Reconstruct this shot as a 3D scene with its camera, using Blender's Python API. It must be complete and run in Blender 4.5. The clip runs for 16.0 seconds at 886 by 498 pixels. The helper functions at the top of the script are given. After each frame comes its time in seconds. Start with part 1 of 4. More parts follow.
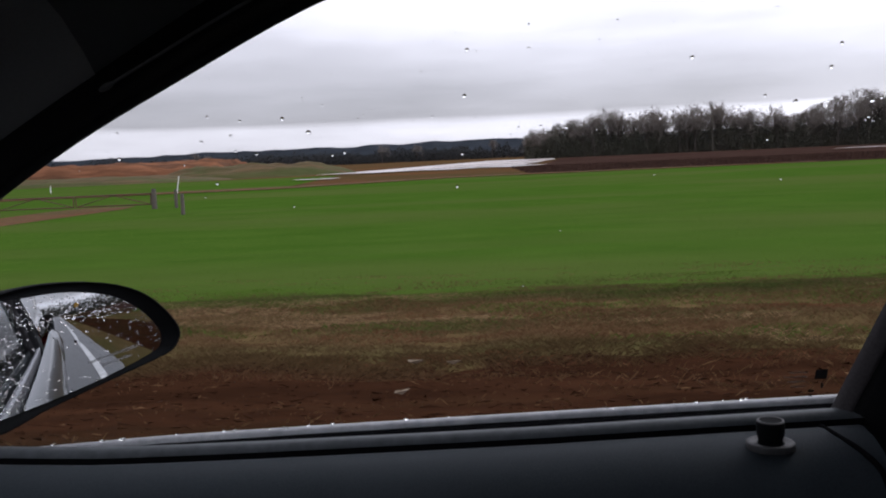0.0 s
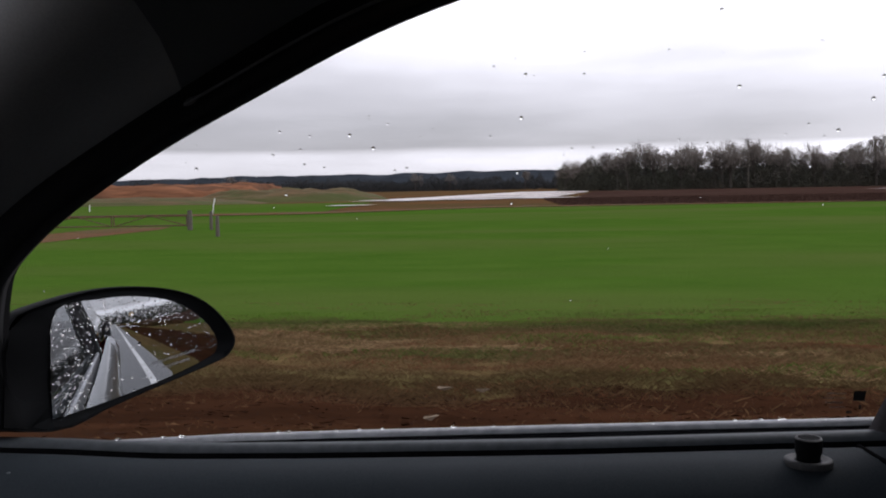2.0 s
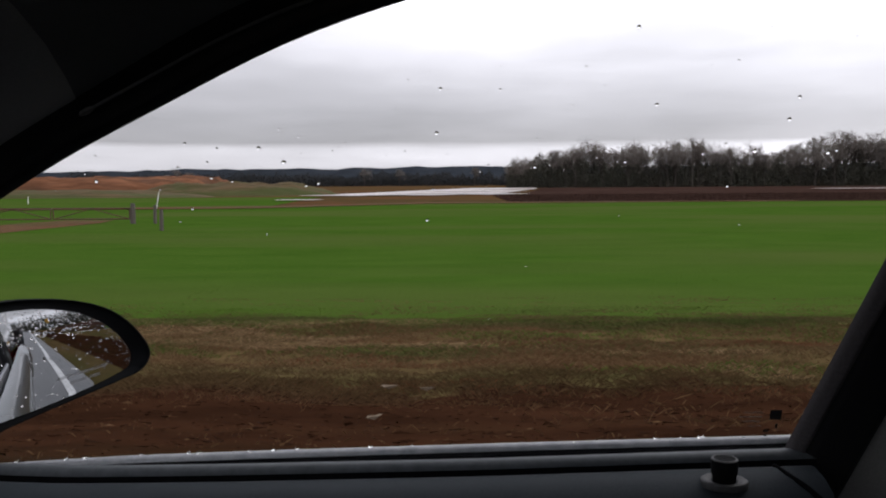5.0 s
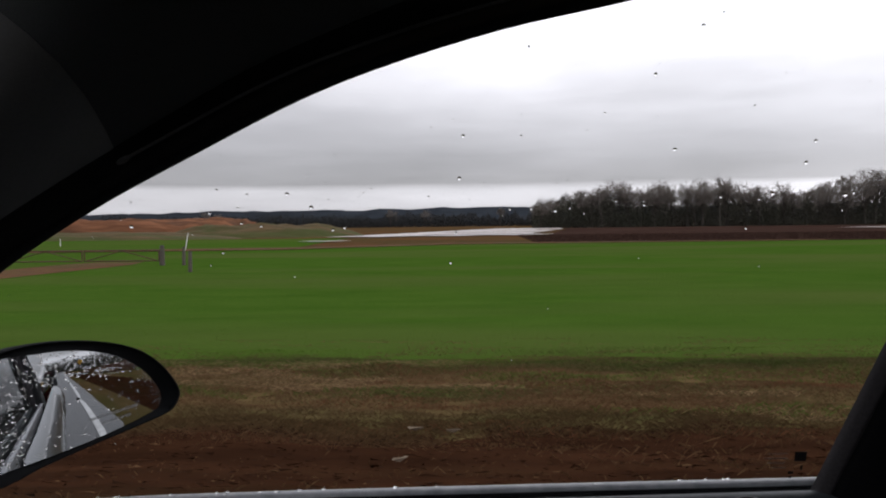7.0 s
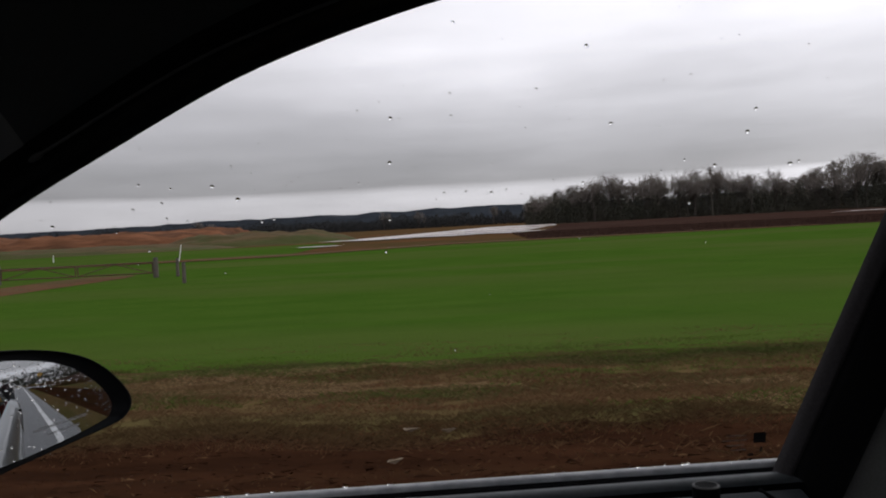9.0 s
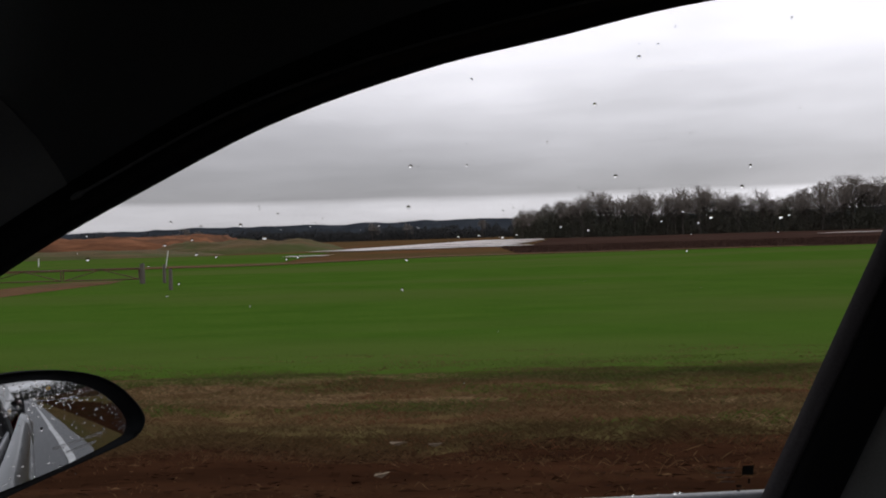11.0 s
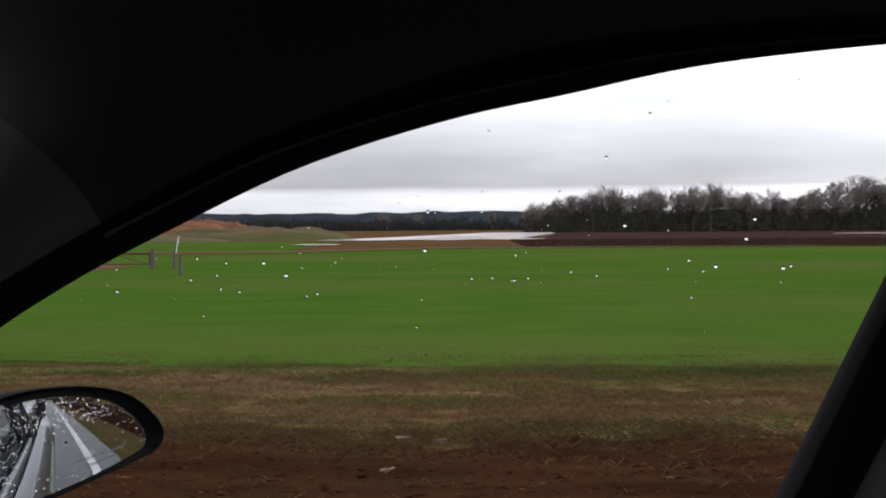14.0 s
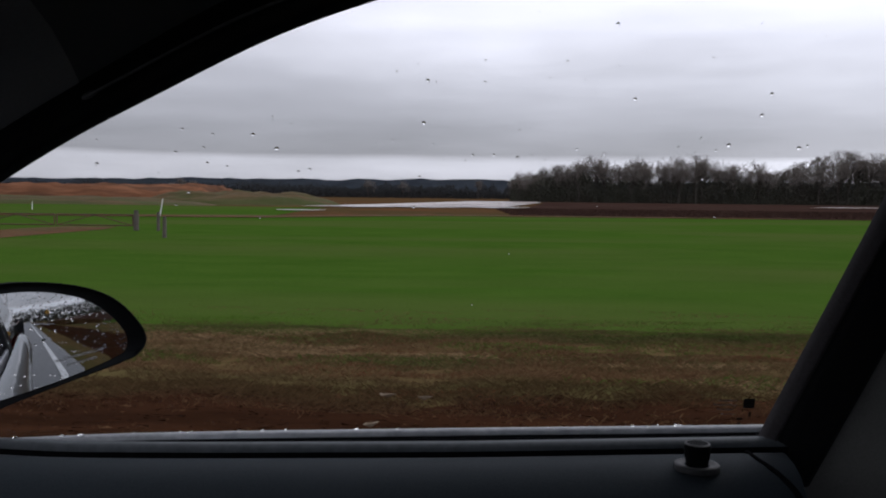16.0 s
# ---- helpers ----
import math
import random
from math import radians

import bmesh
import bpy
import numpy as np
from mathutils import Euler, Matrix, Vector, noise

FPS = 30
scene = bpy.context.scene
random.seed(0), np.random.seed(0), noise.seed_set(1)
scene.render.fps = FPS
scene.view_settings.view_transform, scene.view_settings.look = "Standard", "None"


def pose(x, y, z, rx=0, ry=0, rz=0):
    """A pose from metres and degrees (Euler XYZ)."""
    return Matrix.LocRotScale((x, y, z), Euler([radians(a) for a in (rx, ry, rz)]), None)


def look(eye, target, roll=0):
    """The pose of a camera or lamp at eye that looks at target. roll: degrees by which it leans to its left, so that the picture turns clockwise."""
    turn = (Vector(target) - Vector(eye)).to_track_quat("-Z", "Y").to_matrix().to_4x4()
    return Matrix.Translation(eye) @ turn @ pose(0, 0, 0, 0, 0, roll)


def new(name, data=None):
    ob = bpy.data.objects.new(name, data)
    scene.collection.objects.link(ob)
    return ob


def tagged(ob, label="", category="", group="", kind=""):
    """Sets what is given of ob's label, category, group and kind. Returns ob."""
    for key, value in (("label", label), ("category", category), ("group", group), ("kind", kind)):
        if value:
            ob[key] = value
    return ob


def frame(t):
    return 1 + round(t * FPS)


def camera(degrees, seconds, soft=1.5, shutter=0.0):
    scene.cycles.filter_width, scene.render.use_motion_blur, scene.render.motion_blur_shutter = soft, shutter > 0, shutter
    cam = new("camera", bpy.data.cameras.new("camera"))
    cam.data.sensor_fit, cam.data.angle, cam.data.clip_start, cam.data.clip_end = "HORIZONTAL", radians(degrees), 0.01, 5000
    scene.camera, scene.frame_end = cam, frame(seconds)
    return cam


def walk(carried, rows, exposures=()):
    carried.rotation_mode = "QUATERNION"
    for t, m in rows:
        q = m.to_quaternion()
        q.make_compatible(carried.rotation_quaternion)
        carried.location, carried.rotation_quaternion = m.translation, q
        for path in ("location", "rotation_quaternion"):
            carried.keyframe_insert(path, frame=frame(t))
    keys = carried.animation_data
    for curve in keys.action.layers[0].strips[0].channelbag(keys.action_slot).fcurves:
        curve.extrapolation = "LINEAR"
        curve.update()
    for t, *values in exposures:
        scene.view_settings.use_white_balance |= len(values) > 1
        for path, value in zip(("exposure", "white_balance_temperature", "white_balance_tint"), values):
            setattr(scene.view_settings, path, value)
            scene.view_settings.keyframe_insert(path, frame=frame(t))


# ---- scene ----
# The place: a parked car on a country road, its side window looking out over a wet verge, winter fields and woods.
# x runs along the road towards the rear of the car, y from the car out over the fields, z up; the road surface is z = 0.
LENS = 55.0
EXPOSURES = [(0, 0.3, 6150, 14.5), (3.5, 0.3, 6400, 13.5), (6, 0.08, 6400, 11.5), (7.2, 0.0, 6450, 11), (8, -0.2, 6500, 11), (9, -0.25, 6500, 11), (12, -0.2, 6450, 11.5), (13.2, -0.2, 6350, 11.5), (13.5, -0.04, 6350, 11.5), (13.8, 0.4, 6350, 11), (14.1, 0.4, 6350, 11), (14.6, 0.1, 6200, 12), (15.2, 0.05, 6150, 12), (16, -0.2, 6100, 12.5)]
ROWS = [
    (0, pose(-0.009, 0.061, 1.149, 83.81, 2.51, 2.22)),
    (0.5, pose(0.015, 0.061, 1.174, 85.24, 3.65, 2.20)),
    (1, pose(-0.016, 0.042, 1.150, 85.93, 1.90, 2.95)),
    (1.5, pose(-0.024, 0.028, 1.137, 85.74, 1.33, 4.00)),
    (2, pose(-0.028, 0.019, 1.139, 85.84, 1.00, 4.42)),
    (2.5, pose(0.004, 0.031, 1.129, 86.08, 1.82, 4.69)),
    (3, pose(-0.043, -0.013, 1.171, 88.22, 0.79, 4.12)),
    (3.5, pose(-0.030, -0.007, 1.158, 86.19, -0.90, 2.84)),
    (3.7, pose(-0.007, 0.018, 1.159, 85.42, -0.81, 2.18)),
    (5.8, pose(0.009, 0.046, 1.155, 85.71, 0.62, 1.14)),
    (6, pose(0.017, 0.041, 1.169, 87.13, 0.82, 1.50)),
    (6.5, pose(0.012, 0.032, 1.171, 87.00, 0.80, 1.29)),
    (7, pose(0.004, 0.028, 1.159, 88.25, 0.66, 2.76)),
    (7.5, pose(0.013, 0.036, 1.151, 88.94, 0.52, 2.43)),
    (8, pose(0.032, 0.059, 1.140, 88.09, 1.88, 1.85)),
    (8.5, pose(0.033, 0.055, 1.141, 88.57, 2.42, 2.00)),
    (9, pose(0.053, 0.058, 1.145, 88.28, 2.99, 2.33)),
    (9.2, pose(0.038, 0.041, 1.174, 88.50, 3.71, 1.37)),
    (11.3, pose(0.031, 0.010, 1.170, 89.06, 1.07, 1.14)),
    (11.5, pose(0.014, 0.029, 1.165, 88.12, 0.24, 0.34)),
    (12, pose(0.014, 0.035, 1.145, 88.31, 0.62, 0.35)),
    (12.5, pose(0.000, 0.014, 1.160, 89.08, -0.17, 1.34)),
    (13, pose(-0.018, 0.015, 1.163, 88.41, -0.54, 1.12)),
    (13.5, pose(0.018, 0.023, 1.191, 89.21, 1.47, 1.86)),
    (14, pose(0.030, -0.021, 1.218, 88.50, 0.35, 2.20)),
    (14.5, pose(0.028, -0.009, 1.184, 86.70, -0.34, 1.35)),
    (15, pose(0.007, -0.003, 1.172, 86.99, -1.18, 2.24)),
    (15.5, pose(0.020, 0.017, 1.145, 86.38, -0.36, 1.03)),
    (16, pose(0.017, 0.014, 1.135, 86.35, -0.65, 1.26)),
]
cam = camera(LENS, 16.0, soft=2.0)
walk(cam, ROWS, EXPOSURES)

# ---------------------------------------------------------------- world and light


def build_world():
    w = bpy.data.worlds.new("overcast_sky")
    scene.world = w
    w.use_nodes = True
    nt = w.node_tree
    nt.nodes.clear()
    N, L = nt.nodes.new, nt.links.new

    def math_node(op, a, b=None, c=None, clamp=False):
        m = N("ShaderNodeMath")
        m.operation, m.use_clamp = op, clamp
        for i, s in enumerate((a, b, c)):
            if s is None:
                continue
            if isinstance(s, (int, float)):
                m.inputs[i].default_value = s
            else:
                L(s, m.inputs[i])
        return m.outputs[0]

    co = N("ShaderNodeTexCoord")
    sep = N("ShaderNodeSeparateXYZ")
    L(co.outputs["Generated"], sep.inputs[0])
    x, y, z = sep.outputs
    up = math_node("MAXIMUM", z, 0.0)
    # cloud deck seen in perspective
    denom = math_node("ADD", up, 0.12)
    comb = N("ShaderNodeCombineXYZ")
    L(math_node("DIVIDE", x, denom), comb.inputs[0])
    L(math_node("DIVIDE", y, denom), comb.inputs[1])
    big = N("ShaderNodeTexNoise")
    big.inputs["Scale"].default_value, big.inputs["Detail"].default_value, big.inputs["Roughness"].default_value = 0.55, 5, 0.55
    L(comb.outputs[0], big.inputs["Vector"])
    # streaks close to the skyline
    stretch = N("ShaderNodeMapping")
    stretch.inputs["Scale"].default_value = (2.2, 2.2, 26.0)
    L(co.outputs["Generated"], stretch.inputs[0])
    streak = N("ShaderNodeTexNoise")
    streak.inputs["Scale"].default_value, streak.inputs["Detail"].default_value = 1.6, 4
    L(stretch.outputs[0], streak.inputs["Vector"])
    wob = math_node("MULTIPLY_ADD", streak.outputs[0], 0.013, -0.0065)
    edge = math_node("ADD", z, wob)
    ramp = N("ShaderNodeValToRGB")
    L(edge, ramp.inputs[0])
    el = ramp.color_ramp.elements
    stops = [(0.0, 0.50), (0.014, 0.62), (0.030, 0.74), (0.0410, 0.72), (0.0455, 0.42), (0.07, 0.45), (0.12, 0.68), (0.20, 1.02), (0.32, 1.15), (1.0, 0.95)]
    el[0].position, el[1].position = stops[0][0], stops[-1][0]
    for e, (p, v) in ((el[0], stops[0]), (el[1], stops[-1])):
        e.color = (v, v, v, 1)
    for p, v in stops[1:-1]:
        e = el.new(p)
        e.color = (v, v, v, 1)
    vary = math_node("MULTIPLY_ADD", big.outputs[0], 0.8, 0.60)
    lum = math_node("MULTIPLY", ramp.outputs[0], vary)
    thin = math_node("MULTIPLY_ADD", streak.outputs[0], 0.22, 0.89)
    lum = math_node("MULTIPLY", lum, thin)
    # the cloud is thinner over the rear of the car
    lum = math_node("MULTIPLY", lum, math_node("MINIMUM", math_node("MAXIMUM", math_node("MULTIPLY_ADD", x, 0.50, 1.02), 0.78), 1.3))
    soft = N("ShaderNodeTexNoise")
    soft.inputs["Scale"].default_value, soft.inputs["Detail"].default_value, soft.inputs["Roughness"].default_value = 3.2, 5, 0.5
    lumps = N("ShaderNodeMapping")
    lumps.inputs["Scale"].default_value = (1.0, 1.0, 3.2)
    L(co.outputs["Generated"], lumps.inputs[0])
    L(lumps.outputs[0], soft.inputs["Vector"])
    lum = math_node("MULTIPLY", lum, math_node("MULTIPLY_ADD", soft.outputs[0], 0.36, 0.82))
    tint = N("ShaderNodeMix")
    tint.data_type, tint.blend_type = "RGBA", "MULTIPLY"
    tint.inputs["Factor"].default_value = 1
    tint.inputs["A"].default_value = (1.0, 0.975, 1.035, 1)
    L(lum, tint.inputs["B"])
    sky = N("ShaderNodeTexSky")
    sky.sky_type, sky.sun_disc = "NISHITA", False
    sky.sun_elevation, sky.sun_rotation = radians(42), radians(60)
    bg_cloud, bg_sky, add, out = N("ShaderNodeBackground"), N("ShaderNodeBackground"), N("ShaderNodeAddShader"), N("ShaderNodeOutputWorld")
    L(tint.outputs["Result"], bg_cloud.inputs["Color"])
    bg_cloud.inputs["Strength"].default_value = 1.0
    L(sky.outputs[0], bg_sky.inputs["Color"])
    bg_sky.inputs["Strength"].default_value = 0.006
    L(bg_cloud.outputs[0], add.inputs[0])
    L(bg_sky.outputs[0], add.inputs[1])
    L(add.outputs[0], out.inputs[0])


build_world()
sun = new("sun", bpy.data.lights.new("sun", "SUN"))
sun.data.energy, sun.data.angle, sun.data.color = 0.6, radians(25), (1.0, 0.97, 0.93)
sun.matrix_world = look((30, 20, 34), (0, 0, 0))

# ---------------------------------------------------------------- materials


def nodes_of(name):
    m = bpy.data.materials.new(name)
    m.use_nodes = True
    return m, m.node_tree, m.node_tree.nodes["Principled BSDF"]


def grained(name, dark, light, scale=8.0, rough=0.8, bump=0.2, metal=0.0, spec=0.5, stains=None, stain_scale=0.6, amount=0.5, island=0.0, coat=0.0, distance=0.01, space="Object", along=1.0, run_fine=1.0):
    """Two colours mixed by fine noise, broken by larger stains, with fine relief."""
    m, nt, b = nodes_of(name)
    N, L = nt.nodes.new, nt.links.new
    co = N("ShaderNodeTexCoord")
    fine = N("ShaderNodeTexNoise")
    fine.inputs["Scale"].default_value, fine.inputs["Detail"].default_value, fine.inputs["Roughness"].default_value = scale, 6, 0.65
    stretch = N("ShaderNodeMapping")
    stretch.inputs["Scale"].default_value = (run_fine, 1, 1)
    L(co.outputs[space], stretch.inputs[0])
    L(stretch.outputs[0], fine.inputs["Vector"])
    ramp = N("ShaderNodeValToRGB")
    ramp.color_ramp.elements[0].position, ramp.color_ramp.elements[1].position = 0.32, 0.68
    ramp.color_ramp.elements[0].color, ramp.color_ramp.elements[1].color = (*dark, 1), (*light, 1)
    fac = fine.outputs[0]
    if island:
        geo = N("ShaderNodeNewGeometry")
        mx = N("ShaderNodeMix")
        mx.inputs[0].default_value = island
        L(fac, mx.inputs[2])
        L(geo.outputs["Random Per Island"], mx.inputs[3])
        fac = mx.outputs[0]
    L(fac, ramp.inputs[0])
    col = ramp.outputs[0]
    if stains:
        wide = N("ShaderNodeTexNoise")
        wide.inputs["Scale"].default_value, wide.inputs["Detail"].default_value = stain_scale, 4
        run = N("ShaderNodeMapping")
        run.inputs["Scale"].default_value = (along, 1, 1)
        L(co.outputs[space], run.inputs[0])
        L(run.outputs[0], wide.inputs["Vector"])
        r2 = N("ShaderNodeValToRGB")
        r2.color_ramp.elements[0].position, r2.color_ramp.elements[1].position = 0.45, 0.62
        L(wide.outputs[0], r2.inputs[0])
        k = N("ShaderNodeMath")
        k.operation = "MULTIPLY"
        k.inputs[1].default_value = amount
        L(r2.outputs[0], k.inputs[0])
        mix = N("ShaderNodeMix")
        mix.data_type = "RGBA"
        L(k.outputs[0], mix.inputs["Factor"])
        L(col, mix.inputs["A"])
        mix.inputs["B"].default_value = (*stains, 1)
        col = mix.outputs["Result"]
    L(col, b.inputs["Base Color"])
    b.inputs["Roughness"].default_value = rough
    b.inputs["Metallic"].default_value = metal
    b.inputs["Specular IOR Level"].default_value = spec
    b.inputs["Coat Weight"].default_value = coat
    if bump:
        bp = N("ShaderNodeBump")
        bp.inputs["Strength"].default_value, bp.inputs["Distance"].default_value = bump, distance
        L(fine.outputs[0], bp.inputs["Height"])
        L(bp.outputs[0], b.inputs["Normal"])
    return m


def clear_glass(name, tint=(1, 1, 1), gloss=0.06):
    """A thin pane: see-through, with gloss that grows at grazing angles."""
    m, nt, b = nodes_of(name)
    nt.nodes.remove(b)
    N, L = nt.nodes.new, nt.links.new
    t, g, mix, fr = N("ShaderNodeBsdfTransparent"), N("ShaderNodeBsdfGlossy"), N("ShaderNodeMixShader"), N("ShaderNodeFresnel")
    t.inputs[0].default_value = (*tint, 1)
    g.inputs["Roughness"].default_value = 0.02
    fr.inputs["IOR"].default_value = 1.3
    k = N("ShaderNodeMath")
    k.operation = "MULTIPLY"
    k.inputs[1].default_value = gloss / 0.06
    L(fr.outputs[0], k.inputs[0])
    L(k.outputs[0], mix.inputs[0])
    L(t.outputs[0], mix.inputs[1])
    L(g.outputs[0], mix.inputs[2])
    L(mix.outputs[0], nt.nodes["Material Output"].inputs[0])
    return m


def water_drop(name):
    m, nt, b = nodes_of(name)
    b.inputs["Base Color"].default_value = (1, 1, 1, 1)
    b.inputs["Roughness"].default_value = 0.0
    b.inputs["IOR"].default_value = 1.33
    b.inputs["Transmission Weight"].default_value = 1.0
    return m


M_PLASTIC = grained("black_grained_plastic", (0.003, 0.0036, 0.0042), (0.0055, 0.006, 0.0065), 900, 0.8, 0.25, spec=0.06, stains=(0.006, 0.006, 0.0066), stain_scale=9, amount=0.4, distance=0.0006)
M_DOOR = grained("dark_grey_door_vinyl", (0.0165, 0.0225, 0.0275), (0.0285, 0.0370, 0.0440), 700, 0.75, 0.3, spec=0.2, stains=(0.032, 0.040, 0.047), stain_scale=7, amount=0.35, distance=0.0006)
M_QUARTER = grained("grey_quarter_plastic", (0.20, 0.20, 0.19), (0.26, 0.26, 0.25), 500, 0.7, 0.2, stains=(0.13, 0.13, 0.125), stain_scale=6, amount=0.3, distance=0.0005)
M_TRIM = grained("grey_pillar_trim", (0.086, 0.086, 0.083), (0.116, 0.116, 0.112), 500, 0.42, 0.2, spec=0.7, stains=(0.12, 0.12, 0.117), stain_scale=6, amount=0.3, distance=0.0005)
M_HEADLINER = grained("charcoal_headliner_felt", (0.066, 0.071, 0.071), (0.098, 0.104, 0.104), 1200, 0.95, 0.3, spec=0.1, distance=0.0008)
M_RUBBER = grained("black_rubber_seal", (0.006, 0.006, 0.007), (0.014, 0.014, 0.015), 300, 0.5, 0.15, distance=0.0005)
M_PILLAR = grained("black_pillar_plastic", (0.008, 0.008, 0.009), (0.015, 0.015, 0.016), 600, 0.8, 0.2, spec=0.12, stains=(0.008, 0.008, 0.009), stain_scale=8, amount=0.4, distance=0.0005)
# greyer than the pillar: grazing light on the seal is put into its colour
M_SEAL = grained("window_lit_grey_seal", (0.038, 0.035, 0.036), (0.060, 0.055, 0.058), 350, 0.85, 0.3, spec=0.2, stains=(0.045, 0.042, 0.044), stain_scale=12, amount=0.4, distance=0.0006)
M_CHANNEL = grained("matt_black_channel", (0.004, 0.004, 0.0045), (0.008, 0.008, 0.009), 200, 1.0, 0.2, spec=0.02, distance=0.0005)
M_KNOBGREY = grained("knob_ring_grey_plastic", (0.016, 0.017, 0.018), (0.030, 0.031, 0.032), 300, 0.55, 0.15, spec=0.3, distance=0.0004)
M_INNERSTRIP = grained("dark_inner_strip", (0.046, 0.054, 0.060), (0.072, 0.082, 0.090), 90, 0.6, 0.2, spec=0.3, distance=0.0008)
# pale base grey stands in for sky reflected in the wet lip
M_WETSTRIP = grained("sky_pale_wet_weatherstrip", (0.17, 0.175, 0.19), (0.30, 0.305, 0.32), 60, 0.3, 0.35, coat=0.3, distance=0.001)
M_SILVER = grained("wet_silver_paint", (0.11, 0.117, 0.124), (0.14, 0.147, 0.154), 40, 0.28, 0.02, metal=0.6, coat=0.8, stains=(0.09, 0.094, 0.098), stain_scale=5, amount=0.3)
M_GLASS = clear_glass("side_window_glass", (0.97, 0.985, 0.98), 0.05)
# paler than the trim round it: the lip's edge highlight is in the colour
M_LIP = grained("highlight_grey_lip", (0.065, 0.068, 0.068), (0.105, 0.108, 0.108), 500, 0.6, 0.2, spec=0.3, distance=0.0005)
M_SCREEN = clear_glass("windscreen_glass", (0.95, 0.97, 0.97), 0.012)
# dark tint also holds back light through the unseen rear and far windows
M_TINTED = clear_glass("cabin_dimming_tinted_glass", (0.16, 0.17, 0.17), 0.12)
M_DROP = water_drop("rain_water")
M_INK = grained("black_ceramic_print", (0.01, 0.01, 0.01), (0.02, 0.02, 0.02), 400, 0.6, 0)
M_PALEINK = grained("pale_ceramic_print", (0.24, 0.235, 0.22), (0.32, 0.31, 0.30), 400, 0.7, 0)
M_SEAT = grained("dark_seat_cloth", (0.02, 0.02, 0.022), (0.04, 0.04, 0.042), 300, 0.95, 0.4, distance=0.002)
M_TYRE = grained("tyre_rubber", (0.012, 0.012, 0.012), (0.025, 0.024, 0.023), 120, 0.85, 0.3)
M_LAMP = grained("red_lamp_lens", (0.25, 0.01, 0.01), (0.35, 0.02, 0.015), 60, 0.15, 0.05, coat=1)
M_ASPHALT = grained("wet_asphalt", (0.026, 0.027, 0.029), (0.060, 0.061, 0.063), 55, 0.48, 0.5, stains=(0.045, 0.046, 0.05), stain_scale=0.5, amount=0.7, distance=0.01)
M_PAINTLINE = grained("worn_white_road_paint", (0.55, 0.55, 0.53), (0.75, 0.75, 0.73), 20, 0.4, 0.2, stains=(0.3, 0.3, 0.29), stain_scale=3, amount=0.5)
M_VERGE = grained("verge_soil_and_thatch", (0.070, 0.048, 0.021), (0.114, 0.077, 0.035), 2.4, 1.0, 0.6, stains=(0.062, 0.062, 0.022), stain_scale=0.5, amount=0.8, distance=0.04, spec=0.0, along=0.12, run_fine=0.14)
M_CLAY = grained("wet_red_clay", (0.018, 0.0082, 0.0046), (0.043, 0.0190, 0.0098), 2.6, 1.0, 0.8, stains=(0.027, 0.016, 0.008), stain_scale=0.9, amount=0.7, distance=0.06, spec=0.0, along=0.12, run_fine=0.16)
M_FIELD = grained("winter_grass_field", (0.034, 0.074, 0.009), (0.048, 0.092, 0.013), 0.7, 1.0, 0.6, stains=(0.062, 0.084, 0.020), stain_scale=0.10, amount=0.7, distance=0.08, spec=0.0, along=0.28, run_fine=0.4)
M_PASTURE = grained("rough_pasture", (0.048, 0.040, 0.017), (0.090, 0.054, 0.026), 0.4, 0.95, 0.6, stains=(0.110, 0.048, 0.024), stain_scale=0.05, amount=0.6, distance=0.1, spec=0.0)
M_PLOUGH = grained("ploughed_brown_soil", (0.026, 0.014, 0.011), (0.048, 0.028, 0.022), 0.7, 0.95, 0.8, stains=(0.055, 0.036, 0.028), stain_scale=0.06, amount=0.5, distance=0.15, spec=0.0)
# dark drawn-out streaks paint the shadow lines and creases of the clay benches
M_MOUND = grained("orange_clay_shadow_streaks", (0.105, 0.047, 0.024), (0.215, 0.098, 0.054), 0.9, 0.9, 0.7, stains=(0.060, 0.036, 0.024), stain_scale=0.5, amount=0.75, distance=0.3, spec=0.02, along=0.10, run_fine=0.12)
M_MOUNDGRASS = grained("grass_grown_clay_bank", (0.050, 0.046, 0.019), (0.120, 0.076, 0.042), 0.8, 0.95, 0.7, stains=(0.050, 0.068, 0.020), stain_scale=0.35, amount=0.7, distance=0.3, spec=0.1, along=0.14, run_fine=0.15)
M_TRACK = grained("dirt_track", (0.066, 0.034, 0.016), (0.12, 0.058, 0.028), 1.2, 0.9, 0.6, stains=(0.062, 0.060, 0.024), stain_scale=0.2, amount=0.45, distance=0.05, spec=0.02)
M_GRAVEL = grained("wet_gravel", (0.10, 0.092, 0.085), (0.22, 0.20, 0.185), 14, 0.6, 0.9, stains=(0.12, 0.09, 0.07), stain_scale=0.4, amount=0.5, distance=0.03)
M_CONCRETE = grained("wet_concrete", (0.24, 0.215, 0.19), (0.33, 0.30, 0.27), 9, 0.35, 0.3, stains=(0.20, 0.175, 0.155), stain_scale=0.3, amount=0.6, distance=0.01)
M_WATER = grained("muddy_flood_water", (0.30, 0.25, 0.225), (0.38, 0.32, 0.29), 0.3, 0.28, 0.05, spec=0.6, distance=0.05)
M_HILL = grained("far_wooded_hill", (0.020, 0.024, 0.030), (0.036, 0.042, 0.050), 0.03, 1.0, 0.8, stains=(0.022, 0.026, 0.029), stain_scale=0.004, amount=0.6, distance=6, spec=0.0)
M_GRASS = grained("dead_and_green_grass", (0.110, 0.073, 0.034), (0.184, 0.115, 0.062), 0.9, 1.0, 0, island=0.08, spec=0.0, stains=(0.080, 0.068, 0.030), stain_scale=0.5, amount=0.8, along=0.10, run_fine=0.14)
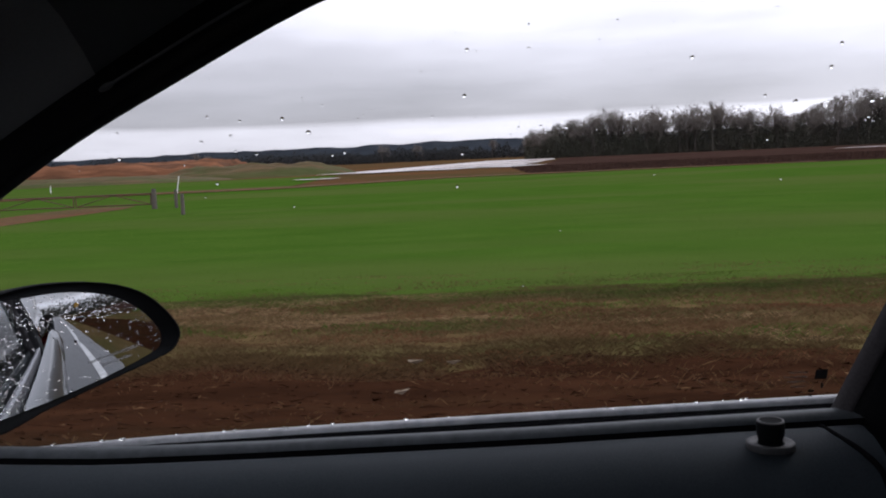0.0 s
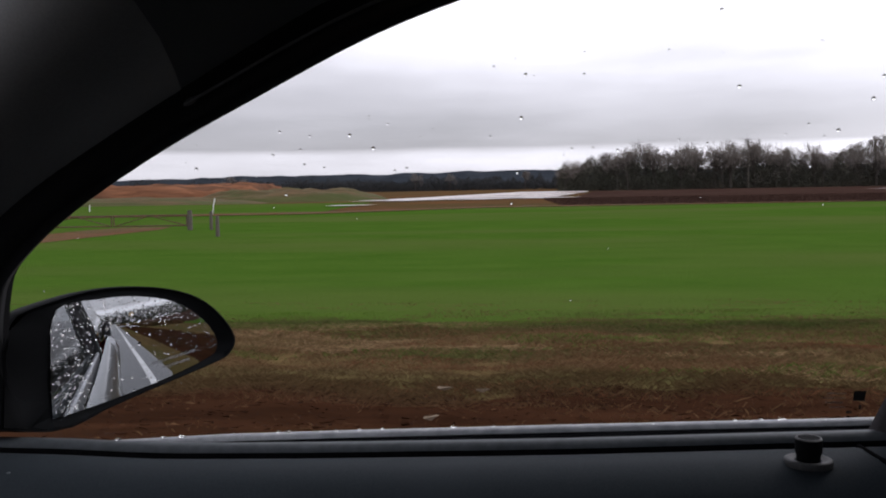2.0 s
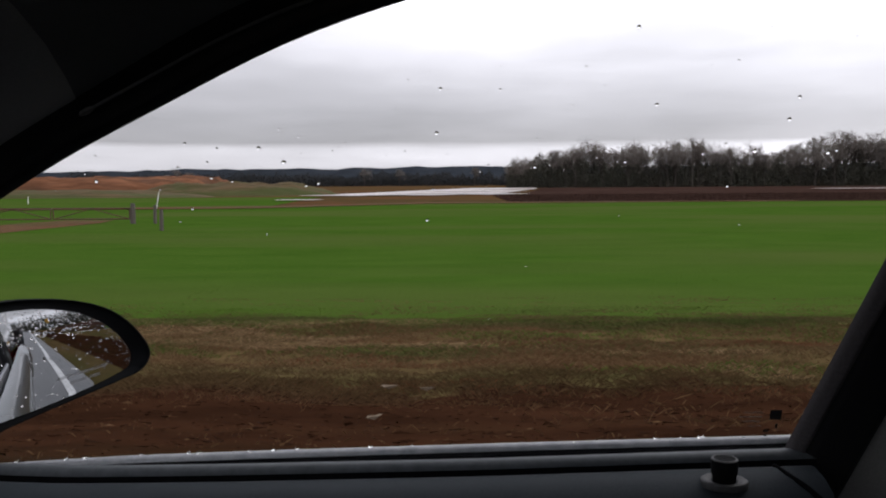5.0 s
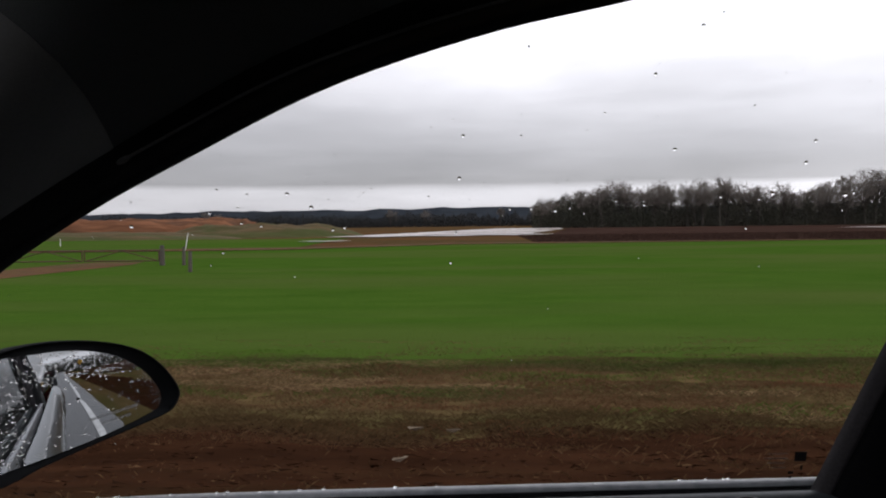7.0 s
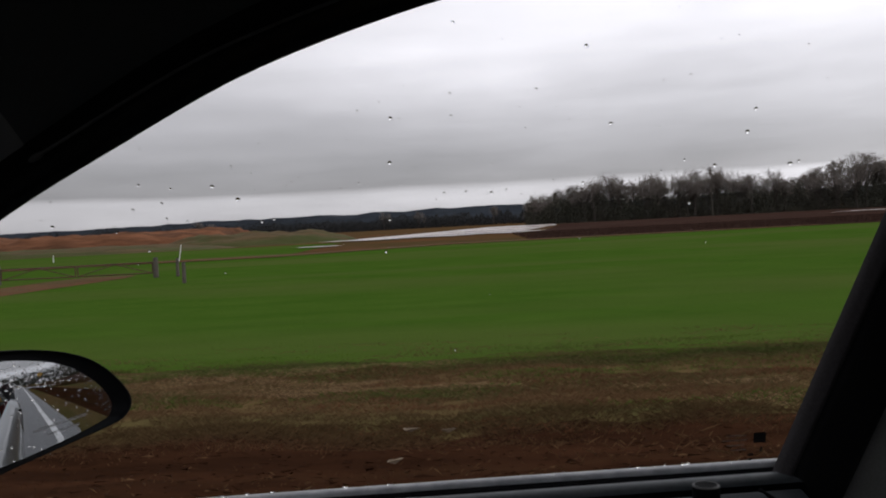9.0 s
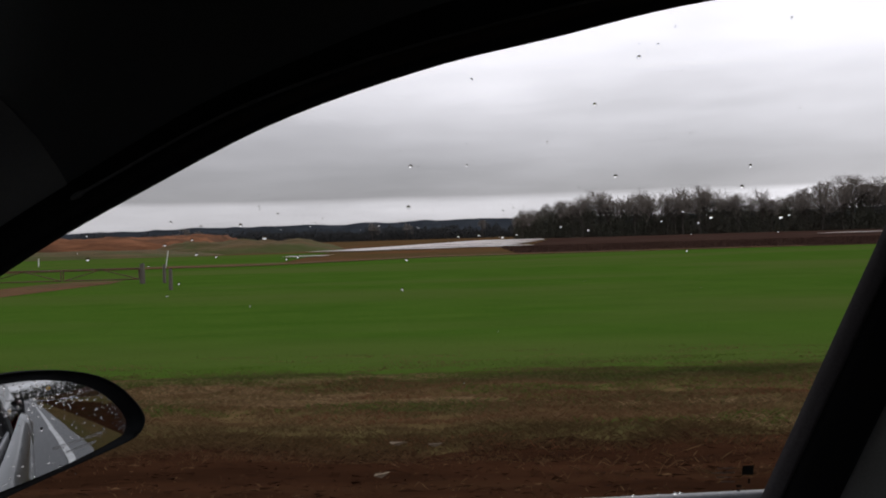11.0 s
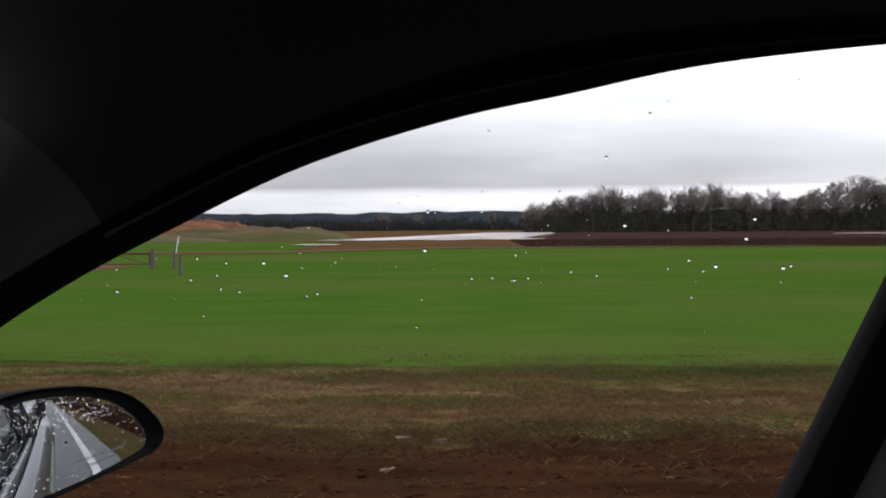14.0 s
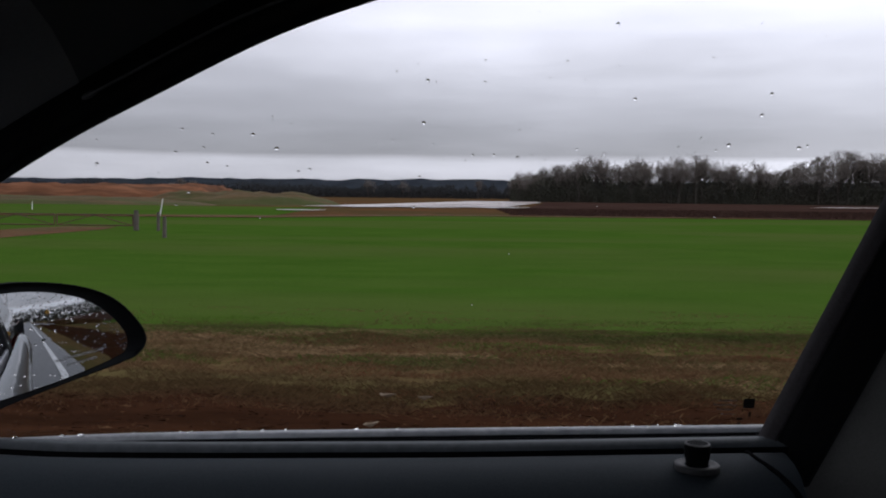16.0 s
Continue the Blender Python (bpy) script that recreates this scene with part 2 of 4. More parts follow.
M_WEED = grained("dry_brown_weeds", (0.086, 0.048, 0.025), (0.146, 0.084, 0.043), 0.8, 1.0, 0, island=0.08, spec=0.0, stains=(0.064, 0.056, 0.022), stain_scale=0.5, amount=0.6, along=0.10, run_fine=0.14)
M_CROP = grained("young_green_crop", (0.070, 0.132, 0.016), (0.110, 0.165, 0.028), 0.4, 1.0, 0, island=0.25, spec=0.0, run_fine=0.15)
M_STUBBLE = grained("brown_crop_stubble", (0.028, 0.015, 0.011), (0.068, 0.039, 0.029), 0.3, 0.95, 0, island=0.6, spec=0.05)
M_BARK = grained("grey_brown_bark", (0.040, 0.034, 0.030), (0.085, 0.074, 0.064), 3.0, 0.95, 0.5, spec=0.1, distance=0.02)
M_TWIG = grained("bare_twigs", (0.115, 0.102, 0.091), (0.205, 0.182, 0.160), 1.0, 0.95, 0, island=0.5, spec=0.05)
M_UNDER = grained("dark_undergrowth", (0.046, 0.049, 0.036), (0.078, 0.075, 0.058), 0.15, 0.95, 0, island=0.3, spec=0.05, stains=(0.060, 0.052, 0.042), stain_scale=0.03, amount=0.6)
M_FARWOOD = grained("far_bare_woodland", (0.028, 0.029, 0.029), (0.044, 0.043, 0.042), 0.08, 1.0, 0, island=0.4, spec=0.0)
M_POST = grained("weathered_fence_wood", (0.05, 0.042, 0.034), (0.12, 0.10, 0.082), 16, 0.9, 0.6, stains=(0.06, 0.06, 0.045), stain_scale=3, amount=0.5, distance=0.01)
M_GATE = grained("rusty_gate_steel", (0.06, 0.026, 0.016), (0.13, 0.055, 0.032), 14, 0.7, 0.4, metal=0.3, stains=(0.05, 0.045, 0.04), stain_scale=4, amount=0.5)
M_GALV = grained("galvanised_steel", (0.22, 0.23, 0.24), (0.33, 0.34, 0.35), 20, 0.45, 0.1, metal=0.7)
M_WHITE = grained("weathered_white_paint", (0.60, 0.60, 0.57), (0.75, 0.75, 0.72), 12, 0.6, 0.2, stains=(0.4, 0.38, 0.34), stain_scale=3, amount=0.4)
M_YELLOW = grained("yellow_sign_sheeting", (0.72, 0.36, 0.01), (0.80, 0.42, 0.015), 30, 0.4, 0.05, stains=(0.6, 0.3, 0.02), stain_scale=3, amount=0.3)
M_OLIVE = grained("olive_verge_grass", (0.068, 0.071, 0.025), (0.116, 0.098, 0.042), 0.8, 1.0, 0, island=0.2, spec=0.0, stains=(0.048, 0.072, 0.017), stain_scale=0.5, amount=0.7, along=0.10, run_fine=0.14)
M_STRAW = grained("pale_dead_straw", (0.190, 0.130, 0.068), (0.310, 0.215, 0.120), 0.9, 1.0, 0, island=0.15, spec=0.0, run_fine=0.2)
M_RUSTWEED = grained("rust_brown_dead_weeds", (0.105, 0.047, 0.024), (0.170, 0.080, 0.042), 0.9, 1.0, 0, island=0.15, spec=0.0, run_fine=0.2)
M_CLOVER = grained("green_verge_clumps", (0.058, 0.096, 0.018), (0.112, 0.136, 0.036), 0.9, 1.0, 0, island=0.2, spec=0.0, run_fine=0.2)
M_ETCH = grained("dark_etching", (0.20, 0.20, 0.205), (0.26, 0.26, 0.265), 400, 0.6, 0)
M_LITTER = grained("wet_pale_litter", (0.13, 0.098, 0.068), (0.19, 0.150, 0.110), 40, 0.9, 0.3, spec=0.1)

# ---------------------------------------------------------------- building helpers


def mesh_of(name, bm, mats, smooth=False):
    me = bpy.data.meshes.new(name)
    bmesh.ops.recalc_face_normals(bm, faces=bm.faces)
    bm.to_mesh(me)
    bm.free()
    for m in mats if isinstance(mats, (list, tuple)) else [mats]:
        me.materials.append(m)
    if smooth:
        me.polygons.foreach_set("use_smooth", [True] * len(me.polygons))
    return me


def part(name, bm, material, parent=None, label="", smooth=False):
    ob = new(name, mesh_of(name, bm, material, smooth))
    if parent:
        ob.parent = parent
    return tagged(ob, label)


def thing(name, label, category, at=(0, 0, 0), group="", kind=""):
    ob = new(name)
    ob.location = at
    return tagged(ob, label, category, group, kind)


def grid(rows, close_u=False, close_v=False):
    """A skin over rows of points."""
    bm = bmesh.new()
    vs = [[bm.verts.new(p) for p in r] for r in rows]
    nr, nc = len(vs), len(vs[0])
    for i in range(nr if close_u else nr - 1):
        for j in range(nc if close_v else nc - 1):
            bm.faces.new((vs[i][j], vs[i][(j + 1) % nc], vs[(i + 1) % nr][(j + 1) % nc], vs[(i + 1) % nr][j]))
    return bm


def box(bm, x0, x1, y0, y1, z0, z1, bevel=0.0):
    r = bmesh.ops.create_cube(bm, size=1, matrix=Matrix.LocRotScale(((x0 + x1) / 2, (y0 + y1) / 2, (z0 + z1) / 2), None, (x1 - x0, y1 - y0, z1 - z0)))
    if bevel:
        es = {e for v in r["verts"] for e in v.link_edges}
        bmesh.ops.bevel(bm, geom=list(es), offset=bevel, segments=2, affect="EDGES")
    return bm


def tube(bm, a, b, ra, rb, sides=8, caps=True):
    a, b = Vector(a), Vector(b)
    q = (b - a).to_track_quat("Z", "Y")
    ring = []
    for c, r in ((a, ra), (b, rb)):
        ring.append([bm.verts.new(c + q @ Vector((r * math.cos(2 * math.pi * i / sides), r * math.sin(2 * math.pi * i / sides), 0))) for i in range(sides)])
    for i in range(sides):
        bm.faces.new((ring[0][i], ring[0][(i + 1) % sides], ring[1][(i + 1) % sides], ring[1][i]))
    if caps and sides > 2:
        bm.faces.new(ring[0][::-1])
        bm.faces.new(ring[1])
    return bm


def spline(points, count):
    """Smooth curve through a few control points (Catmull-Rom)."""
    P = [Vector(p) for p in points]
    P = [2 * P[0] - P[1]] + P + [2 * P[-1] - P[-2]]
    out = []
    n = len(P) - 3
    for k in range(count):
        s = k / (count - 1) * n
        i = min(int(s), n - 1)
        f = s - i
        p0, p1, p2, p3 = P[i:i + 4]
        out.append(0.5 * (2 * p1 + (p2 - p0) * f + (2 * p0 - 5 * p1 + 4 * p2 - p3) * f * f + (3 * p1 - p0 - 3 * p2 + p3) * f ** 3))
    return out


def sweep(points, section):
    """A closed section, in (sideways, outwards) metres, carried along a curve: sideways lies in the window's plane, across the curve."""
    rows = []
    for i, p in enumerate(points):
        d = (points[min(i + 1, len(points) - 1)] - points[max(i - 1, 0)]).normalized()
        out = Vector((0, 0.955, 0.297))
        out = (out - d * out.dot(d)).normalized()
        side = d.cross(out)
        rows.append([p + side * u + out * w for u, w in section])
    return grid(rows, close_v=True)


def flat_sheet(name, outline, z, material, label, category, kind="structure", rough=0.0, group=""):
    bm = bmesh.new()
    bm.faces.new([bm.verts.new((x, y, z)) for x, y in outline])
    bmesh.ops.triangulate(bm, faces=bm.faces)
    return tagged(part(name, bm, material), label, category, group, kind)


def scatter(name, tris, material, label, category, kind="stuff"):
    """Many small loose faces in one mesh, from an array n x 3 x 3 (or n x 4 x 3)."""
    a = np.asarray(tris, dtype=np.float64)
    n, k = a.shape[0], a.shape[1]
    me = bpy.data.meshes.new(name)
    me.vertices.add(n * k)
    me.vertices.foreach_set("co", a.reshape(-1))
    me.loops.add(n * k)
    me.loops.foreach_set("vertex_index", np.arange(n * k, dtype=np.int32))
    me.polygons.add(n)
    me.polygons.foreach_set("loop_start", np.arange(0, n * k, k, dtype=np.int32))
    me.update(calc_edges=True)
    me.materials.append(material)
    ob = new(name, me)
    return tagged(ob, label, category, "", kind) if label else ob

# ---------------------------------------------------------------- the land
FIELD_Z = -1.35
VERGE = [(-4500, -0.6), (-30, -0.6), (-9, -0.5), (-6.6, -0.05), (3.4, -0.05), (3.6, -0.10), (4.4, -0.27), (6.2, -0.46), (9.0, -0.72), (12.5, -1.02), (15.6, FIELD_Z), (4500, FIELD_Z)]


def verge_z(y):
    return np.interp(y, [p[0] for p in VERGE], [p[1] for p in VERGE])


def bank_bump(x, y):
    """Bumps of the bank, fading out where the field begins."""
    fade = max(0.0, min(1.0, (16.2 - y) / 3.5))
    return fade * (0.10 * noise.noise((x * 0.7, y * 0.9, 3)) + 0.05 * noise.noise((x * 2.1, y * 2.3, 8)))


def build_ground():
    ys = [-4500, -900, -200, -60, -30, -14, -9, -6.6, 1.95, 2.3, 2.9, 3.4, 3.6] + list(np.linspace(3.75, 16.4, 46)) + [18, 22, 28, 36, 50, 70, 100, 150, 250, 500, 1000, 2200, 4500]
    xs = [-4500, -1500, -500, -200, -100, -60, -40] + list(np.linspace(-28, 28, 141)) + [40, 60, 100, 200, 500, 1500, 4500]
    rows = []
    for y in ys:
        r = []
        for x in xs:
            z = float(verge_z(y))
            if 3.4 < y < 16 and abs(x) < 29:
                z += bank_bump(x, y)
            r.append((x, y, z))
        rows.append(r)
    bm = grid(rows)
    for f in bm.faces:
        c = f.calc_center_median()
        if c.y > 16.4:
            f.material_index = 2
        elif 3.0 < c.y < 6.7 + 0.8 * noise.noise((c.x * 0.25, 0, 5)) + 0.4 * noise.noise((c.x * 0.9, 1, 5)):
            f.material_index = 1
        else:
            f.material_index = 0
    tagged(part("ground", bm, [M_VERGE, M_CLAY, M_PASTURE], smooth=True), "wet roadside ground of soil, red clay and pasture", "ground", "", "structure")


build_ground()


def build_road():
    bm = grid([[(x, y, z) for x in (-1500, -300, -60, -20, 0, 20, 60, 300, 1500)] for y, z in ((-6.4, -0.04), (-6.3, 0.0), (-1.9, 0.04), (1.98, 0.0), (2.10, -0.06))])
    road = tagged(part("road", bm, M_ASPHALT), "wet dark asphalt country road", "road", "", "structure")
    for y0, y1, nm, z in ((1.50, 1.63, "edge_line", 0.022), (-5.9, -5.78, "edge_line", 0.012)):
        bm = grid([[(x, y0, z), (x, y1, z)] for x in np.linspace(-400, 400, 41)])
        part(nm, bm, M_PAINTLINE, road, "worn white edge line")
    for y0 in (-2.05, -1.87):
        bm = grid([[(x, y0, 0.046), (x, y0 + 0.1, 0.046)] for x in np.linspace(-400, 400, 41)])
        part("centre_line", bm, M_YELLOW, road, "double yellow centre line")


build_road()


def build_side_road():
    rows = [[(78 + s * (7.0 + 7.0 * max(0.0, (6.5 - y) / 5)), y, float(verge_z(y)) + 0.10) for s in (-1, -0.5, 0, 0.5, 1)] for y in np.linspace(2.0, 7.0, 9)]
    tagged(part("side_road", grid(rows), M_ASPHALT), "wet asphalt mouth of a side road", "road", "", "structure")


build_side_road()

# crops and soils lie on the ground as thin layers
flat_sheet("green_field", [(-44, 16.0)] + [(x * 1.0, 15.5 + 1.3 * noise.noise((x * 0.16, 2, 7)) + 0.5 * noise.noise((x * 0.7, 5, 7))) for x in range(-28, 30)] + [(400, 16), (400, 100), (120, 100), (40, 100), (-3, 98), (-20, 84), (-58, 80), (-32.5, 51), (-32.5, 44), (-60, 40), (-300, 40), (-300, 20)], FIELD_Z + 0.03, M_FIELD, "bright green field of short winter grass", "field")
flat_sheet("pasture_strip", [(-62, 82), (-20, 85), (-24, 150), (-160, 150), (-160, 82)], FIELD_Z + 0.02, M_FIELD, "green grass strip before the clay banks", "field")
flat_sheet("ploughed_field", [(6, 103), (14, 101), (130, 104), (520, 104), (520, 345), (30, 345), (28, 290), (14, 180)], FIELD_Z + 0.06, M_PLOUGH, "dark brown ploughed field before the woods", "field")
flat_sheet("dirt_track", [(-150, 81), (-60, 79), (-20, 83), (-3, 98), (40, 100.5), (40, 103), (-3, 104), (-21, 90), (-60, 84), (-150, 88)], FIELD_Z + 0.08, M_TRACK, "reddish dirt track along the field's far edge", "track")
flat_sheet("driveway", [(-29.6, 7.5), (-20.9, 7.5), (-22.5, 20), (-23.6, 40), (-22.8, 54), (-23.6, 58), (-27, 58), (-28, 54), (-28, 40), (-27.5, 20)], FIELD_Z + 0.045, M_TRACK, "brown dirt driveway leading to the gate", "driveway")


def build_driveway_mouth():
    rows = []
    for y in np.linspace(3.0, 16, 14):
        w = 4.4 + 3.0 * max(0.0, (9 - y) / 6)
        rows.append([(-25.2 + s * w, y, float(verge_z(y)) + 0.15) for s in (-1, -0.5, 0, 0.5, 1)])
    tagged(part("gravel_apron", grid(rows[5:]), M_GRAVEL), "wet grey gravel apron of the driveway", "driveway", "", "structure")
    tagged(part("concrete_apron", grid(rows[:6]), M_CONCRETE), "pale wet concrete driveway apron beside the road", "driveway", "", "structure")


build_driveway_mouth()


def build_pond(name, outline, label):
    flat_sheet(name, outline, FIELD_Z + 0.16, M_WATER, label, "flood water", "structure")


build_pond("flood_pond", [(-30, 158), (-20, 196), (4, 322), (29, 332), (27, 290), (13, 200), (9, 176), (14, 166), (6, 158), (1, 163), (-5, 155), (-12, 160), (-19, 153), (-24, 157)], "pale flood water standing in the far field")
for nm, pts in (("mud_spit", [(-16, 171), (-4, 169), (9, 173), (12, 178), (2, 176), (-9, 175)]), ("mud_spit", [(-12, 205), (0, 201), (13, 204), (15, 212), (4, 209), (-5, 211)]), ("mud_spit", [(-3, 250), (12, 246), (22, 252), (24, 264), (10, 258)])):
    flat_sheet(nm, pts, FIELD_Z + 0.20, M_TRACK, "low spit of red mud in the flood water", "mud")
build_pond("flood_puddle", [(94, 232), (160, 228), (200, 236), (150, 246), (106, 244)], "pale puddle in the ploughed field")
build_pond("track_puddle", [(-26, 118), (-20, 117), (-19, 121), (-25, 122)], "pale puddle beside the track")


def build_mound(name, cx, cy, lx, ly, h, material, label, seed, flat=0.5, bench=False):
    """A spoil heap: steep sides, a broken flat top, gullies."""
    n = 40
    rows = []
    for j in range(n):
        r = []
        for i in range(n * 2):
            u, v = i / (n * 2 - 1) * 2 - 1, j / (n - 1) * 2 - 1
            d = max(0.0, 1 - (abs(u) ** 2.6 + abs(v) ** 2.4))
            z = h * min(1.0, d / flat) ** 0.8
            # dug benches: the slope breaks into steps
            z = h * 0.30 * (math.floor(z / (h * 0.30)) + min(1.0, 2.2 * (z / (h * 0.30) % 1.0))) if bench else z
            z *= 0.86 + 0.28 * noise.noise((u * 5 + seed, v * 4, seed)) + 0.12 * noise.noise((u * 14 + seed, v * 9, seed))
            r.append((cx + u * lx, cy + v * ly, FIELD_Z - 0.02 + max(0, z)))
        rows.append(r)
    return tagged(part(name, grid(rows), material, smooth=True), label, "earth bank", "spoil heaps by the field")


build_mound("clay_mound", -83, 186, 36, 14, 3.7, M_MOUND, "long bare orange clay spoil heap", 1.0, 0.35, True)
build_mound("clay_mound", -127, 205, 50, 16, 3.4, M_MOUND, "low bare orange clay spoil heap", 5.0, 0.4, True)
build_mound("grassy_bank", -45, 172, 21, 9, 2.7, M_MOUNDGRASS, "rounded clay bank with thin grass", 2.3, 0.8)
build_mound("grassy_bank", -90, 160, 44, 8, 1.5, M_MOUNDGRASS, "low grass-grown bank before the clay heaps", 7.7, 0.7)


def build_ridge(name, y, x0, x1, heights, label, seed, rough):
    """A long wooded hill; heights are spread evenly from x0 to x1."""
    xs = np.linspace(x0, x1, 220)
    hs = np.interp(xs, np.linspace(x0, x1, len(heights)), heights)
    rows = [[], [], [], []]
    for x, h in zip(xs, hs):
        h = h + rough * noise.noise((x * 0.02, seed, 0)) + rough * 0.7 * noise.noise((x * 0.11, seed, 4))
        for k, (dy, f) in enumerate(((-180, 0.0), (-70, 0.62), (0, 1.0), (260, 0.3))):
            rows[k].append((x, y + dy, FIELD_Z - 0.5 + h * f))
    tagged(part(name, grid(rows), M_HILL, smooth=False), label, "hill", "", "structure")


build_ridge("near_ridge", 1500, -1500, 1600, (28, 29, 24, 24, 28, 28, 31, 27, 30, 27, 31, 27, 24), "low dark wooded ridge behind the fields", 3.0, 3.0)
build_ridge("far_ridge", 2900, -2900, 2600, (48, 44, 40, 46, 38, 48, 46, 40, 44, 52, 72, 50, 46), "distant blue-grey wooded hills", 9.0, 3.0)


def clumps(count, xr, yr, height, size, seed, edge_fade=0.0):
    """Loose leaf and twig clumps filling a strip of woodland up to an uneven top."""
    rs = np.random.RandomState(seed)
    x = rs.uniform(xr[0], xr[1], count)
    y = rs.uniform(yr[0], yr[1], count)
    top = np.array([height * (0.84 + 0.55 * noise.noise((a * 0.045, seed, 0)) + 0.55 * noise.noise((a * 0.17, seed, 2)) + 0.45 * noise.noise((a * 0.6, seed, 5))) for a in x])
    z = FIELD_Z + top * rs.beta(1.0, 1.35, count)
    c = np.stack([x, y, z], 1)[:, None, :]
    off = rs.normal(0, 1, (count, 3, 3)) * size
    return c + off


scatter("far_woods", clumps(190000, (-760, 120), (560, 600), 9.0, 0.34, 11), M_FARWOOD, "dark bare woodland along the far side of the valley", "woods")
scatter("woodland_undergrowth", clumps(230000, (20, 312), (334, 362), 11.8, 0.22, 21), M_UNDER, "dense dark undergrowth at the foot of the tree line", "undergrowth")
scatter("woodland_undergrowth", clumps(30000, (312, 560), (334, 380), 10.0, 0.6, 22), M_UNDER, "dense dark undergrowth at the foot of the tree line", "undergrowth")

scatter("rear_woods", clumps(60000, (330, 380), (-260, 300), 13.0, 0.55, 23), M_UNDER, "dark bare woods closing the road behind the car", "woods")
scatter("roadside_hedge", clumps(40000, (60, 330), (-19, -13), 5.0, 0.28, 24), M_UNDER, "dark bare hedge along the far side of the road", "hedge")
flat_sheet("brown_field", [(60, 17.5), (330, 17.5), (330, 96), (90, 96)], FIELD_Z + 0.055, M_PLOUGH, "dark brown bare field behind the dry grass bank", "field")

# ---------------------------------------------------------------- trees


def tree_meshes(seed, height, spread):
    """A bare winter tree: tapered trunk and limbs, then a crown of fine twigs."""
    rs = random.Random(seed)
    wood, twigs = bmesh.new(), bmesh.new()

    def grow(p, d, length, r, level):
        bend = Vector((rs.uniform(-1, 1), rs.uniform(-1, 1), rs.uniform(-0.2, 0.6))) * 0.22
        q = p + d * length * 0.5
        d2 = (d + bend).normalized()
        e = q + d2 * length * 0.5
        bm = wood if level < 3 else twigs
        sides = 6 if level == 0 else 4 if level < 3 else 3
        tube(bm, p, q, r, r * 0.82, sides, False)
        tube(bm, q, e, r * 0.82, r * 0.6, sides, False)
        if level >= 4:
            return
        n = (5, 4, 4, 5)[level]
        for k in range(n):
            f = rs.uniform(0.35, 1.0) if level else rs.uniform(0.55, 1.0)
            s = p + (q - p) * min(1, f * 2) if f < 0.5 else q + (e - q) * (f * 2 - 1)
            a = rs.uniform(0, 2 * math.pi)
            tilt = rs.uniform(0.45, 1.0) * spread * (0.75 + 0.16 * level)
            side = d2.orthogonal().normalized()
            side = Matrix.Rotation(a, 3, d2) @ side
            nd = (d2 * math.cos(tilt) + side * math.sin(tilt) + Vector((0, 0, 0.10))).normalized()
            grow(s, nd, length * rs.uniform(0.5, 0.78), max(r * rs.uniform(0.42, 0.6), (0.052, 0.052, 0.045, 0.034, 0.034)[level]), level + 1)
        grow(e, (d2 + Vector((rs.uniform(-0.5, 0.5), rs.uniform(-0.5, 0.5), 0.0))).normalized(), length * 0.5, max(r * 0.55, (0.052, 0.052, 0.045, 0.034, 0.034)[level]), level + 1)

    grow(Vector((0, 0, -0.2)), Vector((rs.uniform(-0.06, 0.06), rs.uniform(-0.06, 0.06), 1)).normalized(), height * 0.37, height * 0.014, 0)
    return mesh_of("trunk", wood, M_BARK), mesh_of("crown", twigs, M_TWIG)


TREES = [tree_meshes(40 + k, 21.5, (1.0, 1.2, 0.85, 1.1, 1.3, 0.95)[k]) for k in range(6)]


def plant(kind, x, y, size, turn, label, group="bare trees along the field"):
    t = thing("tree", label, "tree", (x, y, FIELD_Z), group)
    t.rotation_euler, t.scale = (0, 0, turn), (size, size, size)
    for nm, me in zip(("trunk", "crown"), TREES[kind]):
        o = new(nm, me)
        o.parent = t
    return t


rs = random.Random(7)
WORDS = ("tall bare winter tree in the wood's edge", "slender bare tree standing above the undergrowth", "broad-crowned bare tree at the edge of the wood")
for i in range(150):
    s = i / 149
    x = 22 + s * 300 + rs.uniform(-2.5, 2.5)
    # the wood is low at its end, tall over the middle, then lower with single tall crowns
    a = (x - 13) / 335
    tall = np.interp(a, [0.02, 0.06, 0.12, 0.19, 0.24, 0.29, 0.34, 0.37, 0.42, 0.5, 0.6, 0.9], [0.62, 0.72, 0.92, 1.0, 0.9, 0.85, 0.66, 0.95, 1.12, 1.1, 0.9, 1.0])
    plant(rs.randrange(6), x, 332 + rs.uniform(0, 26), float(tall) * rs.uniform(0.86, 1.30), rs.uniform(0, 6.28), WORDS[i % 3])
for x, y, s in ((-160, 480, 0.62), (-154, 486, 0.58), (-168, 490, 0.5), (-310, 500, 0.9), (-345, 505, 0.8), (-318, 508, 0.7), (-300, 512, 0.6), (-60, 545, 0.75), (-38, 548, 0.7), (10, 540, 0.75)):
    plant(rs.randrange(6), x, y, s, rs.uniform(0, 6.28), "bare tree standing above the far woods", "lone trees in the far woods")

# ---------------------------------------------------------------- verge growth


